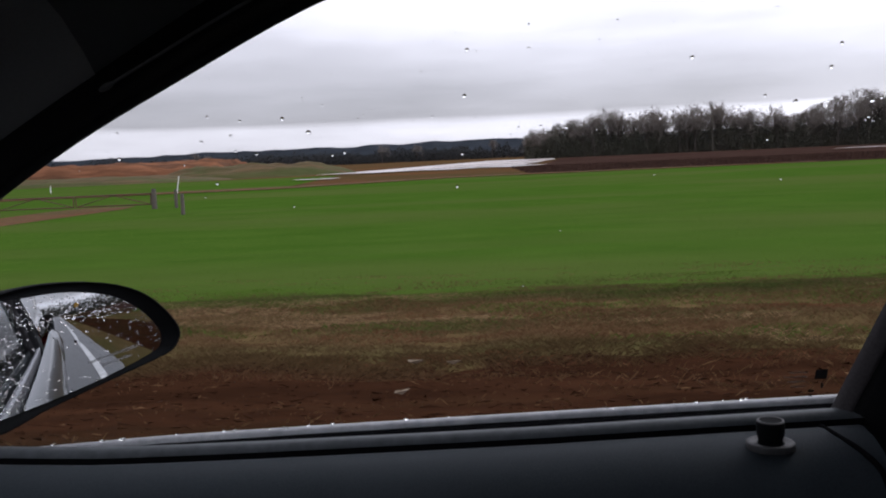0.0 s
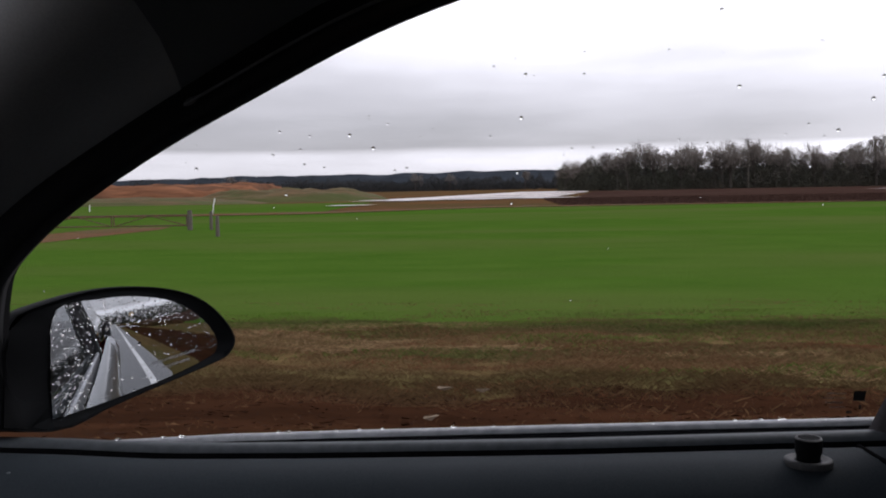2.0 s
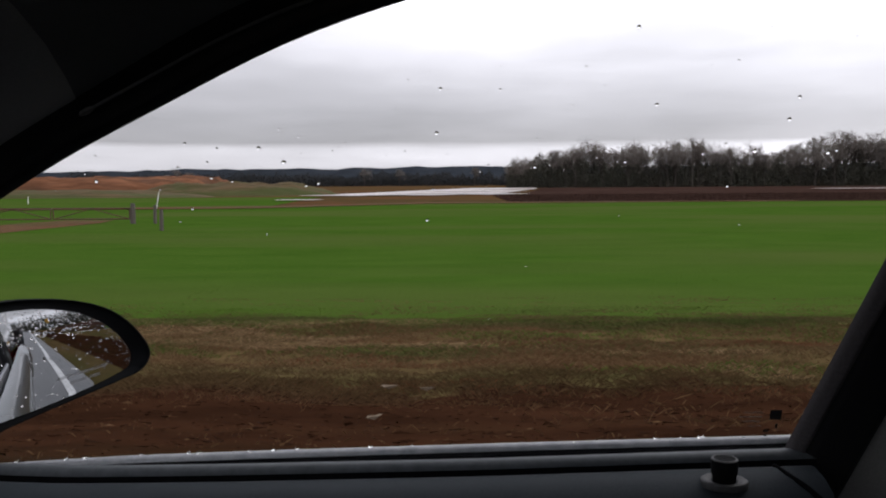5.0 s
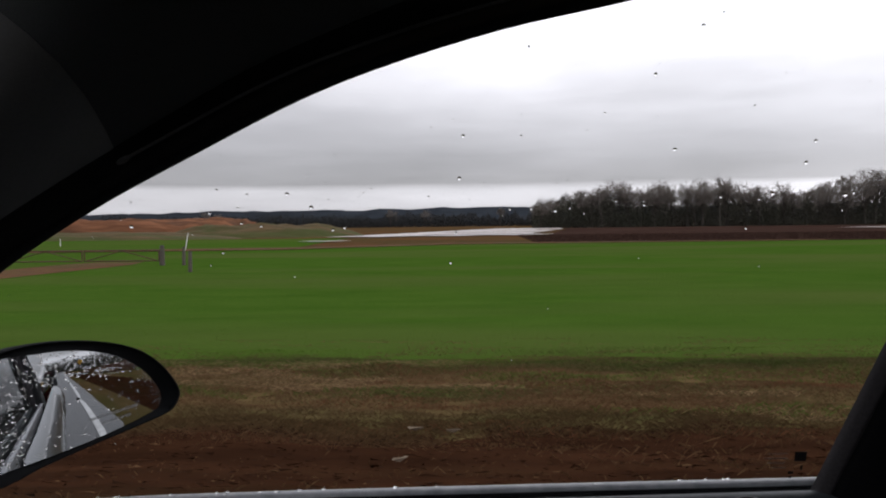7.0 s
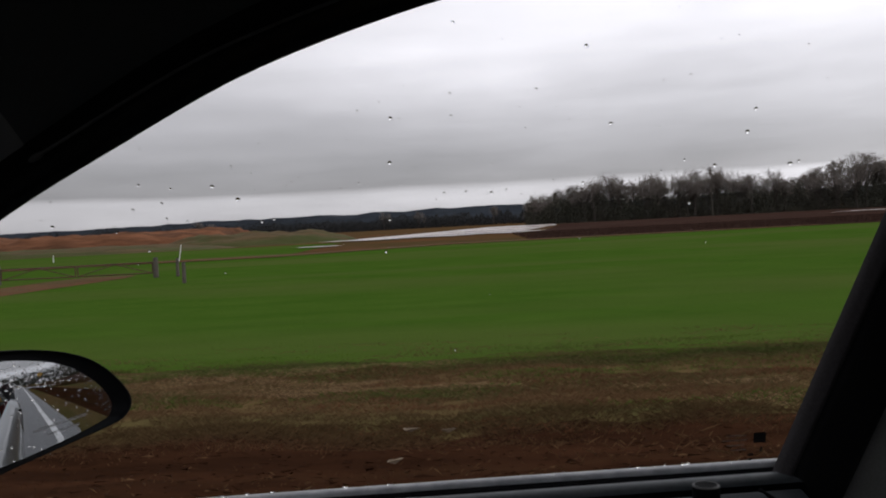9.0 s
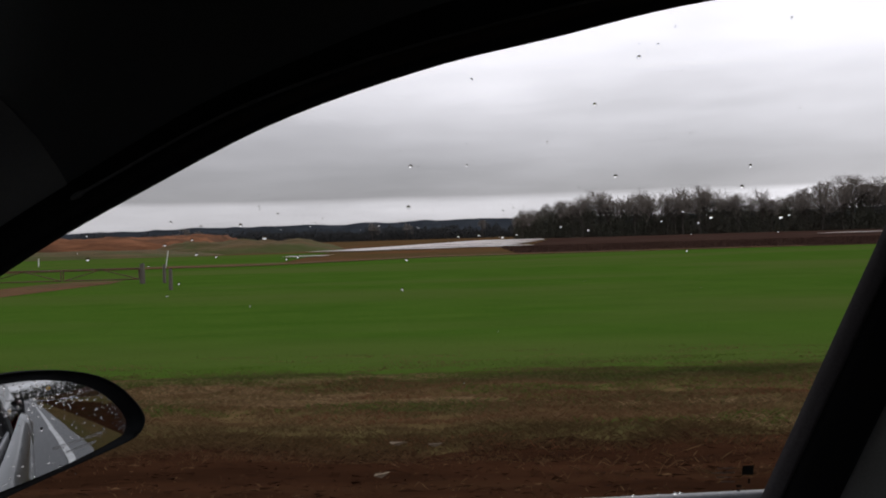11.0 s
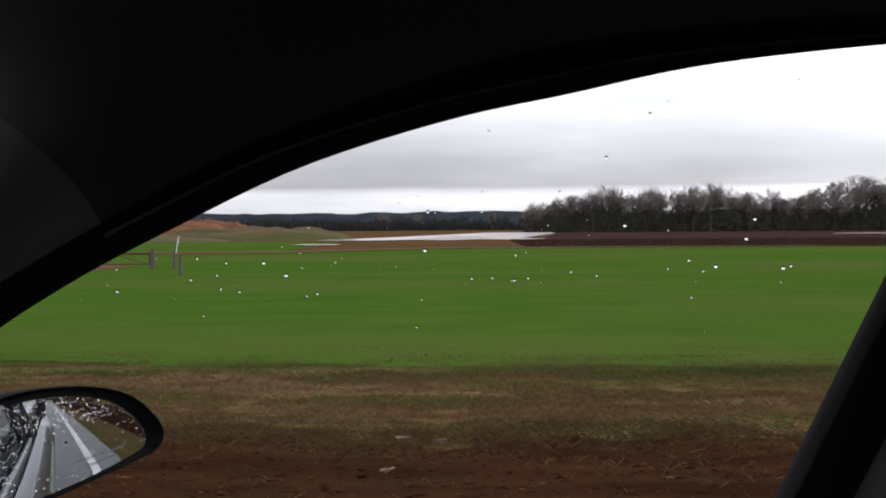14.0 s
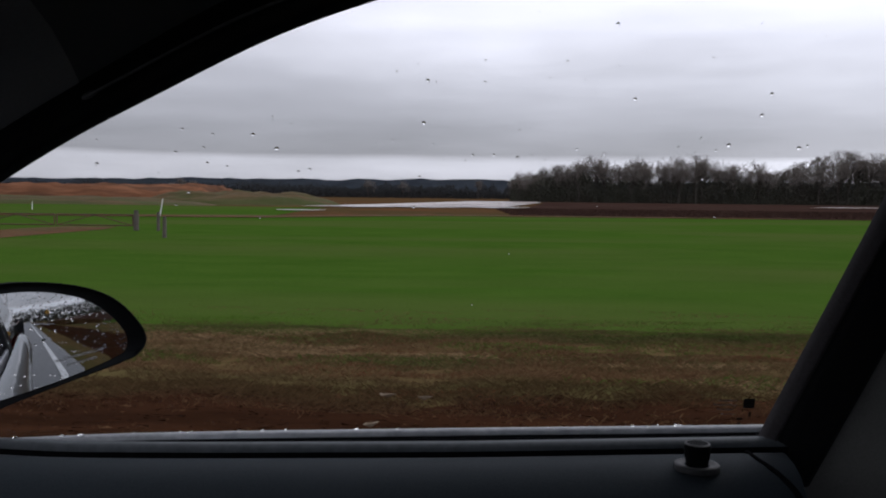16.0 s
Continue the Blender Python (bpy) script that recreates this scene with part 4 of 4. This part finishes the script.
def build_mirror():
    mirror = thing("door_mirror", "", "")
    mirror.parent = car
    mirror.location = (0, 0, 0)
    h = outline(HOUSING)
    g = outline(REFLECTOR)
    cx, cy = -0.15, 0.01
    rows = []
    for p, q in zip(h, h):
        r = []
        for k, d in ((0.970, 0.000), (0.985, 0.004), (1.0, 0.003), (1.012, -0.008), (0.99, -0.035), (0.86, -0.065), (0.6, -0.088), (0.25, -0.098), (0.02, -0.10)):
            r.append(on_mirror(cx + (p.x - cx) * k, cy + (p.y - cy) * k, d))
        rows.append(r)
    part("housing", grid(rows, close_u=True), M_PLASTIC, mirror, "black plastic mirror housing", True)
    # bezel from the housing's rim in to the reflector
    near = []
    for q in g:
        d = Vector((q.x - cx, q.y - cy)).normalized()
        best = max(h, key=lambda p: Vector((p.x - cx, p.y - cy)).normalized().dot(d))
        near.append([on_mirror(cx + (best.x - cx) * 0.968, cy + (best.y - cy) * 0.968, 0.003), on_mirror(cx + (best.x - cx) * 0.955, cy + (best.y - cy) * 0.955, 0.001), on_mirror(q.x, q.y, 0.004 - ((q.x - VANISH[0]) ** 2 + (q.y - VANISH[1]) ** 2) / (2 * RADIUS))])
    part("bezel", grid(near, close_u=True), M_PLASTIC, mirror, "", True)
    # reflector: part of a large sphere
    m, nt, b = nodes_of("mirror_silver")
    b.inputs["Base Color"].default_value, b.inputs["Metallic"].default_value, b.inputs["Roughness"].default_value = (0.45, 0.47, 0.49, 1), 1.0, 0.015

    def face(u, w):
        return on_mirror(u, w, 0.006 - ((u - VANISH[0]) ** 2 + (w - VANISH[1]) ** 2) / (2 * RADIUS))

    c = Vector((-0.14, 0.015))
    rows = [[face(c.x + (q.x - c.x) * k, c.y + (q.y - c.y) * k) for q in g] for k in np.linspace(0.02, 1.0, 14)]
    glass = part("mirror_glass", grid(rows, close_v=True), m, mirror, "convex mirror glass covered in raindrops", True)

    def within(u, w):
        hits = [(a.y > w) != (e.y > w) and u < (e.x - a.x) * (w - a.y) / (e.y - a.y) + a.x for a, e in zip(g, g[-1:] + g[:-1])]
        return sum(hits) % 2 == 1

    # beads on the mirror
    rnd = random.Random(5)
    bm = bmesh.new()
    made = 0
    while made < 1050:
        u, w = rnd.uniform(-0.245, -0.025), rnd.uniform(-0.05, 0.07)
        rim = not within(c.x + (u - c.x) * 1.13, c.y + (w - c.y) * 1.13)
        # thick along the top, the rim and the inner side, thin over the lower middle
        keep = 1.0 if (w > 0.035 or u < -0.2) else 0.8 if rim and w > -0.012 else 0.13
        if not within(u, w) or rnd.random() > keep:
            continue
        r = rnd.choice((0.0003, 0.0004, 0.0004, 0.0006, 0.0010))
        drop_mesh(bm, face(u, w) + MN * 0.0003, MU, MW, MN, r * rnd.uniform(0.8, 1.6), r * rnd.uniform(0.8, 1.2), r * 0.36)
        made += 1
    tagged(part("mirror_drops", bm, M_DROP, glass, "raindrops on the mirror", True), kind="stuff")
    # etched warning, in two lines along the lower edge
    for words, u, w, size in (("OBJECTS IN MIRROR ARE CLOSER", -0.128, -0.0135, 0.0045), ("THAN THEY APPEAR", -0.112, -0.0205, 0.0045)):
        curve = bpy.data.curves.new("etching", "FONT")
        curve.body, curve.size = words, size
        temp = new("etching_source", curve)
        me = bpy.data.meshes.new_from_object(temp.evaluated_get(bpy.context.evaluated_depsgraph_get()))
        bpy.data.objects.remove(temp)
        for v in me.vertices:
            a, c = u + v.co.x, w + v.co.y + 0.085 * v.co.x
            v.co = face(a, c) + MN * 0.0009
        me.materials.clear()
        me.materials.append(M_ETCH)
        ob = new("etched_line", me)
        ob.parent = glass
        tagged(ob, "dark etched warning lettering")
    # foot that joins the housing to the door
    foot = grid([[on_mirror(u, w, d) for u, w, d in ring] for ring in (
        [(-0.24, -0.055, -0.005), (-0.24, 0.055, -0.005), (-0.24, 0.05, -0.07), (-0.24, -0.05, -0.07)],
        [(-0.30, -0.050, -0.012), (-0.30, 0.050, -0.012), (-0.30, 0.04, -0.08), (-0.30, -0.05, -0.08)],
        [(-0.335, -0.052, -0.02), (-0.335, 0.030, -0.02), (-0.335, 0.02, -0.09), (-0.335, -0.06, -0.09)])], close_v=True)
    part("mirror_foot", foot, M_PLASTIC, mirror, "", True)


build_mirror()


def build_front_corner():
    # black sail panel ahead of the glass and the dashboard's end with its air vent
    rows = [[Vector((e.x - dx, e.y + 0.006, e.z)) for dx in (-0.004, 0.06, 0.16, 0.34)] for e in EDGE[:7]]
    part("sail_panel", grid(rows), M_PLASTIC, car, "black mirror sail panel", True)
    rows = [[(x, y, sill_z(x) + z) for x, z in ((-0.60, -0.03), (-0.63, -0.005), (-0.70, 0.015), (-0.95, 0.04), (-1.2, 0.03))] for y in np.linspace(0.82, -0.7, 14)]
    dash = part("dashboard", grid(rows), M_PLASTIC, car, "black dashboard top", True)
    rows = [[(-0.60 + 0.02 * k, y, 0.855 - 0.3 * k) for y in np.linspace(0.82, -0.7, 8)] for k in (0, 1, 2)]
    part("dashboard_front", grid(rows), M_PLASTIC, dash, "")
    vent = bmesh.new()
    box(vent, -0.60, -0.49, 0.775, 0.812, 0.858, 0.872, 0.003)
    vent_ob = part("air_vent", vent, M_PLASTIC, dash, "small black air vent", True)
    for k in range(3):
        b = bmesh.new()
        box(b, -0.545 + k * 0.018, -0.542 + k * 0.018, 0.778, 0.808, 0.871, 0.8745)
        part("vent_fin", b, M_GALV, dash, "pale vent fin")


build_front_corner()


def build_seam_and_frit():
    # seam in the door panel beside the pillar
    pts = spline([(0.292, 0.820, 0.8925), (0.298, 0.795, 0.8905), (0.308, 0.774, 0.8850), (0.318, 0.759, 0.8730), (0.322, 0.749, 0.855)], 30)
    bm = sweep(pts, [(0.0026 * math.cos(a), 0.0026 * math.sin(a)) for a in np.linspace(0, 2 * math.pi, 9)[:-1]])
    part("panel_seam", bm, M_CHANNEL, door, "black seam in the door panel", True)
    # dotted ceramic edge of the windscreen
    bm = bmesh.new()
    for i in range(31, 42):
        s, d = SCREEN[i], (SCREEN[i + 1] - SCREEN[i])
        for f in (0.0, 0.25, 0.5, 0.75):
            for k, r in ((0.0065, 0.0013), (0.0105, 0.0011), (0.0140, 0.0009), (0.0170, 0.0006)):
                c = s + d * f + Vector((-0.8, 0.15, 0.25)).normalized() * k
                bmesh.ops.create_icosphere(bm, subdivisions=1, radius=r, matrix=Matrix.Translation(c))
    tagged(part("frit_dots", bm, M_INK, car, "black dotted windscreen border"), kind="stuff")


build_seam_and_frit()


def build_screen_glass():
    rows = []
    for s in SCREEN[:40]:
        rows.append([s, Vector((s.x - 0.03, 0.30, s.z + 0.015)), Vector((s.x - 0.03, -0.30, s.z + 0.015)), Vector((s.x, -0.62, s.z))])
    g = part("windscreen", grid(rows), M_SCREEN, car, "clear windscreen", True)
    g.visible_shadow = False


build_screen_glass()


def build_outer_body():
    """Painted body outside: flanks, bonnet, boot, tail, floor."""
    def flank(side, name):
        y0 = 0.93 if side > 0 else -0.83
        rows = []
        for x in np.linspace(-1.75, 2.35, 60):
            nose = max(0, (-1.1 - x) / 0.65)
            tail = max(0, (x - 1.7) / 0.65)
            tuck = 0.10 * nose ** 2 + 0.08 * tail ** 2
            top = sill_z(max(-0.8, min(x, 1.0))) - 0.02 - 0.10 * max(0, -0.8 - x) - 0.02 * tail
            arch = 0.0
            for wx in (-1.15, 1.45):
                d = abs(x - wx)
                if d < 0.35:
                    arch = max(arch, math.sqrt(0.35 ** 2 - d * d))
            low = max(0.2, 0.30 + arch)
            sec = ((0.0, low), (0.015, low + 0.06 * (top - low)), (0.025, low + 0.35 * (top - low)), (0.02, low + 0.6 * (top - low)), (0.028, low + 0.72 * (top - low)), (0.0, low + 0.93 * (top - low)), (-0.045, top))
            rows.append([(x, (y0 + (o - tuck) * side), z) for o, z in sec])
        return part(name, grid(rows), M_SILVER, car, "wet silver body side", True)

    flank(1, "body_side")
    flank(-1, "body_side")
    rows = [[(x, y, z - 0.05 * abs(y / 0.85) ** 3) for y in np.linspace(-0.80, 0.90, 11)] for x, z in ((-1.02, 0.90), (-1.3, 0.86), (-1.6, 0.79), (-1.72, 0.70), (-1.76, 0.5), (-1.74, 0.3))]
    part("bonnet", grid(rows), M_SILVER, car, "silver bonnet", True)
    rows = [[(x, y, z) for y in np.linspace(-0.80, 0.90, 9)] for x, z in ((1.75, 1.02), (2.2, 1.0), (2.34, 0.92), (2.38, 0.6), (2.34, 0.3))]
    part("boot", grid(rows), M_SILVER, car, "silver boot lid", True)
    rows = [[(1.42, y * 0.92, 1.39), (1.78, y, 1.02)] for y in np.linspace(-0.66, 0.66, 7)]
    g = part("rear_window", grid(rows), M_TINTED, car, "dark rear window", True)
    for side, y in ((1, 0.90), (-1, -0.80)):
        rows = [[(x, y - side * 0.02, 0.93), (x - dx * 0.6, (y - side * 0.17), 1.36 - 0.10 * max(0, x - 1.0))] for x, dx in ((0.42, -0.03), (0.9, 0.02), (1.3, 0.15), (1.72, 0.45))]
        part("rear_side_window", grid(rows), M_TINTED, car, "dark rear side window", True)
    # unseen floor, added to shut out light from below
    b = bmesh.new()
    box(b, -1.7, 2.3, -0.78, 0.88, 0.22, 0.28)
    part("floor_pan", b, M_RUBBER, car, "unseen black underbody closing the cabin below")
    for y in (-0.78, 0.86):
        b = bmesh.new()
        box(b, 2.30, 2.39, y - (0.0 if y < 0 else 0.22), y + (0.22 if y < 0 else 0.0), 0.72, 0.88, 0.02)
        part("tail_lamp", b, M_LAMP, car, "red tail lamp", True)
    # far side of the cabin: unseen door lining, window above, added to limit light
    rows = [[(x, -0.72, z) for z in (0.28, 0.6, 0.87, 0.9)] for x in (-0.8, 0, 0.8, 1.5)]
    part("far_door_lining", grid(rows), M_DOOR, car, "unseen far door lining closing the cabin against light")
    rows = [[(x, -0.75, 0.90), (x, -0.66, 1.34)] for x in (-0.55, -0.1, 0.35)]
    g = part("far_window", grid(rows), M_TINTED, car, "unseen far side window, darkened to limit light", True)
    for wx in (-1.15, 1.45):
        for wy, s in ((0.80, 1), (-0.70, -1)):
            tyre_rows = [[(wx + r * math.cos(a), wy + s * o, 0.31 + r * math.sin(a)) for r, o in ((0.20, 0.09), (0.29, 0.10), (0.31, 0.07), (0.31, -0.07), (0.29, -0.1), (0.20, -0.09))] for a in np.linspace(0, 2 * math.pi, 37)[:-1]]
            wheel = part("wheel", grid(tyre_rows, close_u=True, close_v=True), M_TYRE, car, "black tyre on a silver rim", True)
            b = bmesh.new()
            tube(b, (wx, wy + s * 0.05, 0.31), (wx, wy + s * 0.085, 0.31), 0.20, 0.18, 24)
            part("rim", b, M_GALV, wheel, "silver wheel rim", False)
    # front passenger seat and rear bench, low and dark
    def seat(name, x, y, w):
        base = bmesh.new()
        box(base, x - 0.25, x + 0.25, y - w, y + w, 0.32, 0.50, 0.05)
        s = part(name, base, M_SEAT, car, "dark cloth seat", True)
        back = bmesh.new()
        box(back, x + 0.24, x + 0.40, y - w, y + w, 0.45, 0.78, 0.06)
        part("backrest", back, M_SEAT, s, "", True)
    seat("front_seat", 0.15, 0.40, 0.22)
    seat("rear_seat", 1.10, 0.05, 0.60)


build_outer_body()


# ---------------------------------------------------------------- gate, fences, sign and small things


def build_post(x, y, z, h, r, label, name="fence_post", group="fence posts by the driveway"):
    bm = bmesh.new()
    tube(bm, (0, 0, -0.2), (0.01, 0, h * 0.6), r, r * 0.95, 9)
    tube(bm, (0.01, 0, h * 0.6), (0.015, 0.01, h), r * 0.95, r * 0.82, 9)
    ob = tagged(part(name, bm, M_POST), label, "post", group)
    ob.location = (x, y, z)
    return ob


def build_gate():
    gx0, gx1, gy, z = -30.6, -20.4, 53.0, FIELD_Z + 0.05
    gate = thing("farm_gate", "closed rusty double-leaf steel farm gate", "gate")

    def rail(name, a, b, r):
        bm = bmesh.new()
        tube(bm, a, b, r, r, 8)
        part(name, bm, M_GATE, gate)
    mid = (gx0 + gx1) / 2
    for a, b in ((gx0 + 0.2, mid - 0.08), (mid + 0.08, gx1 - 0.2)):
        c = (a + b) / 2
        for zz in (0.28, 0.95):
            rail("gate_rail", (a, gy, z + zz), (b, gy, z + zz), 0.04)
        rail("gate_stile", (a, gy, z + 0.25), (a, gy, z + 0.98), 0.04)
        rail("gate_stile", (b, gy, z + 0.25), (b, gy, z + 0.98), 0.04)
        rail("gate_brace", (a + 0.1, gy, z + 0.3), (c, gy, z + 0.93), 0.03)
        rail("gate_brace", (b - 0.1, gy, z + 0.3), (c, gy, z + 0.93), 0.03)
    for x in (gx0, gx1):
        build_post(x, gy, z, 1.25, 0.17, "thick weathered wooden gate post", "gate_post", "gate posts")
    for x, y, h in ((gx1 + 1.4, gy, 1.2), (gx1 + 4.6, 45, 1.15), (gx0 - 4, 46, 1.2), (gx0 - 9, 40, 1.25)):
        build_post(x, y, FIELD_Z, h, 0.11, "weathered wooden fence post beside the driveway")
    return gate


build_gate()


def build_pole():
    bm = bmesh.new()
    tube(bm, (0, 0, -0.2), (0.35, 0, 1.75), 0.05, 0.045, 8)
    p = tagged(part("leaning_pole", bm, M_WHITE), "thin pale pole leaning at the field's edge", "pole")
    p.location = (-30, 84, FIELD_Z)
    for x, y in ((-55, 108), (-63, 106)):
        build_post(x, y, FIELD_Z, 1.0, 0.06, "thin pale marker post in the grass", "marker_post", "marker posts").data.materials[0] = M_WHITE
    bm = bmesh.new()
    tube(bm, (0, 0, -0.5), (0, 0, 18.8), 0.17, 0.11, 8)
    pole = thing("utility_pole", "tall dark wooden utility pole above the trees", "utility pole", (90, 330, FIELD_Z))
    part("pole_shaft", bm, M_POST, pole)
    for zz in (18.2, 17.3):
        bm = bmesh.new()
        box(bm, -1.3, 1.3, -0.08, 0.08, zz, zz + 0.18)
        part("crossarm", bm, M_POST, pole)


build_pole()


def build_digger():
    """Pale machines standing far off on the clay heap."""
    d = thing("excavator", "pale excavator standing far off on the clay heap", "excavator", (-84, 196, 0.9))
    d.scale = (0.7, 0.7, 0.6)
    for nm, dims, mat in (("track", (-1.6, 1.6, -1.3, -0.7, 0, 0.8), M_RUBBER), ("track", (-1.6, 1.6, 0.7, 1.3, 0, 0.8), M_RUBBER), ("cab", (-1.4, 0.4, -0.9, 0.9, 0.8, 2.3), M_WHITE), ("engine_cover", (0.4, 1.8, -1.1, 1.1, 0.8, 1.7), M_WHITE)):
        bm = bmesh.new()
        box(bm, *dims, 0.12)
        part(nm, bm, mat, d)
    bm = bmesh.new()
    tube(bm, (-1.2, 0, 1.3), (-3.4, 0, 3.0), 0.25, 0.2, 6)
    tube(bm, (-3.4, 0, 3.0), (-5.0, 0, 1.2), 0.2, 0.15, 6)
    part("boom", bm, M_WHITE, d)


build_digger()


def build_sign():
    s = thing("road_sign", "yellow diamond warning sign on a steel post", "road sign", (64.0, 4.8, -0.3))
    bm = bmesh.new()
    box(bm, -0.04, 0.04, -0.03, 0.03, -0.4, 2.9, 0.008)
    part("post", bm, M_GALV, s, "galvanised steel post")
    bm = bmesh.new()
    vs = []
    for dx in (0.035, 0.038):
        vs.append([bm.verts.new((dx, y, 2.35 + z)) for y, z in ((0, -0.53), (0.53, 0), (0, 0.53), (-0.53, 0))])
    bm.faces.new(vs[0])
    bm.faces.new(vs[1])
    for i in range(4):
        bm.faces.new((vs[0][i], vs[0][(i + 1) % 4], vs[1][(i + 1) % 4], vs[1][i]))
    bmesh.ops.triangulate(bm, faces=bm.faces)
    panel = part("sign_panel", bm, M_YELLOW, s, "yellow diamond panel")
    bm = bmesh.new()
    for y0, y1, z0, z1 in ((-0.04, 0.04, 2.1, 2.5), (-0.14, 0.14, 2.5, 2.56)):
        bm.faces.new([bm.verts.new((0.042, y, z)) for y, z in ((y0, z0), (y1, z0), (y1, z1), (y0, z1))])
    part("sign_symbol", bm, M_INK, panel, "black bar symbol")


build_sign()


def build_litter():
    rnd = random.Random(9)
    for k in range(3):
        x, y = rnd.uniform(-3.5, 3.5), rnd.uniform(5.0, 9.5)
        bm = bmesh.new()
        r = rnd.uniform(0.022, 0.045)
        vs = [bm.verts.new((r * 2.6 * math.cos(a) * rnd.uniform(0.7, 1.2), r * 0.5 * math.sin(a) * rnd.uniform(0.6, 1.2), 0.016 * rnd.random())) for a in np.linspace(0, 2 * math.pi, 9)[:-1]]
        top = bm.verts.new((0, 0, 0.012))
        low = bm.verts.new((0, 0, -0.02))
        for i in range(8):
            bm.faces.new((vs[i], vs[(i + 1) % 8], top))
            bm.faces.new((vs[(i + 1) % 8], vs[i], low))
        ob = tagged(part("litter", bm, M_LITTER), "crumpled pale litter lying on the verge", "litter", "litter on the verge")
        ob.location = (x, y, float(verge_z(y)) + 0.03)
        ob.rotation_euler = (0, 0, rnd.uniform(-0.5, 0.5))


build_litter()


def build_wire_fence():
    """Two sagging wires along the driveway's fence, and a bramble thicket at its corner."""
    for z0 in (0.55, 1.0):
        bm = bmesh.new()
        pts = [Vector((-39.6, 40, FIELD_Z + z0)), Vector((-34.6, 46, FIELD_Z + z0)), Vector((-30.6, 53, FIELD_Z + z0))]
        for a, b in zip(pts, pts[1:]):
            mid = (a + b) / 2 - Vector((0, 0, 0.08))
            tube(bm, a, mid, 0.008, 0.008, 5)
            tube(bm, mid, b, 0.008, 0.008, 5)
        tagged(part("fence_wire", bm, M_GALV), "sagging wire of the driveway fence", "fence wire", "fence wires")


build_wire_fence()
bramble = clumps(5000, (-42, -34), (22, 30), 1.3, 0.09, 33)
scatter("bramble_thicket", bramble, M_WEED, "dry brown bramble thicket beside the driveway", "bramble")
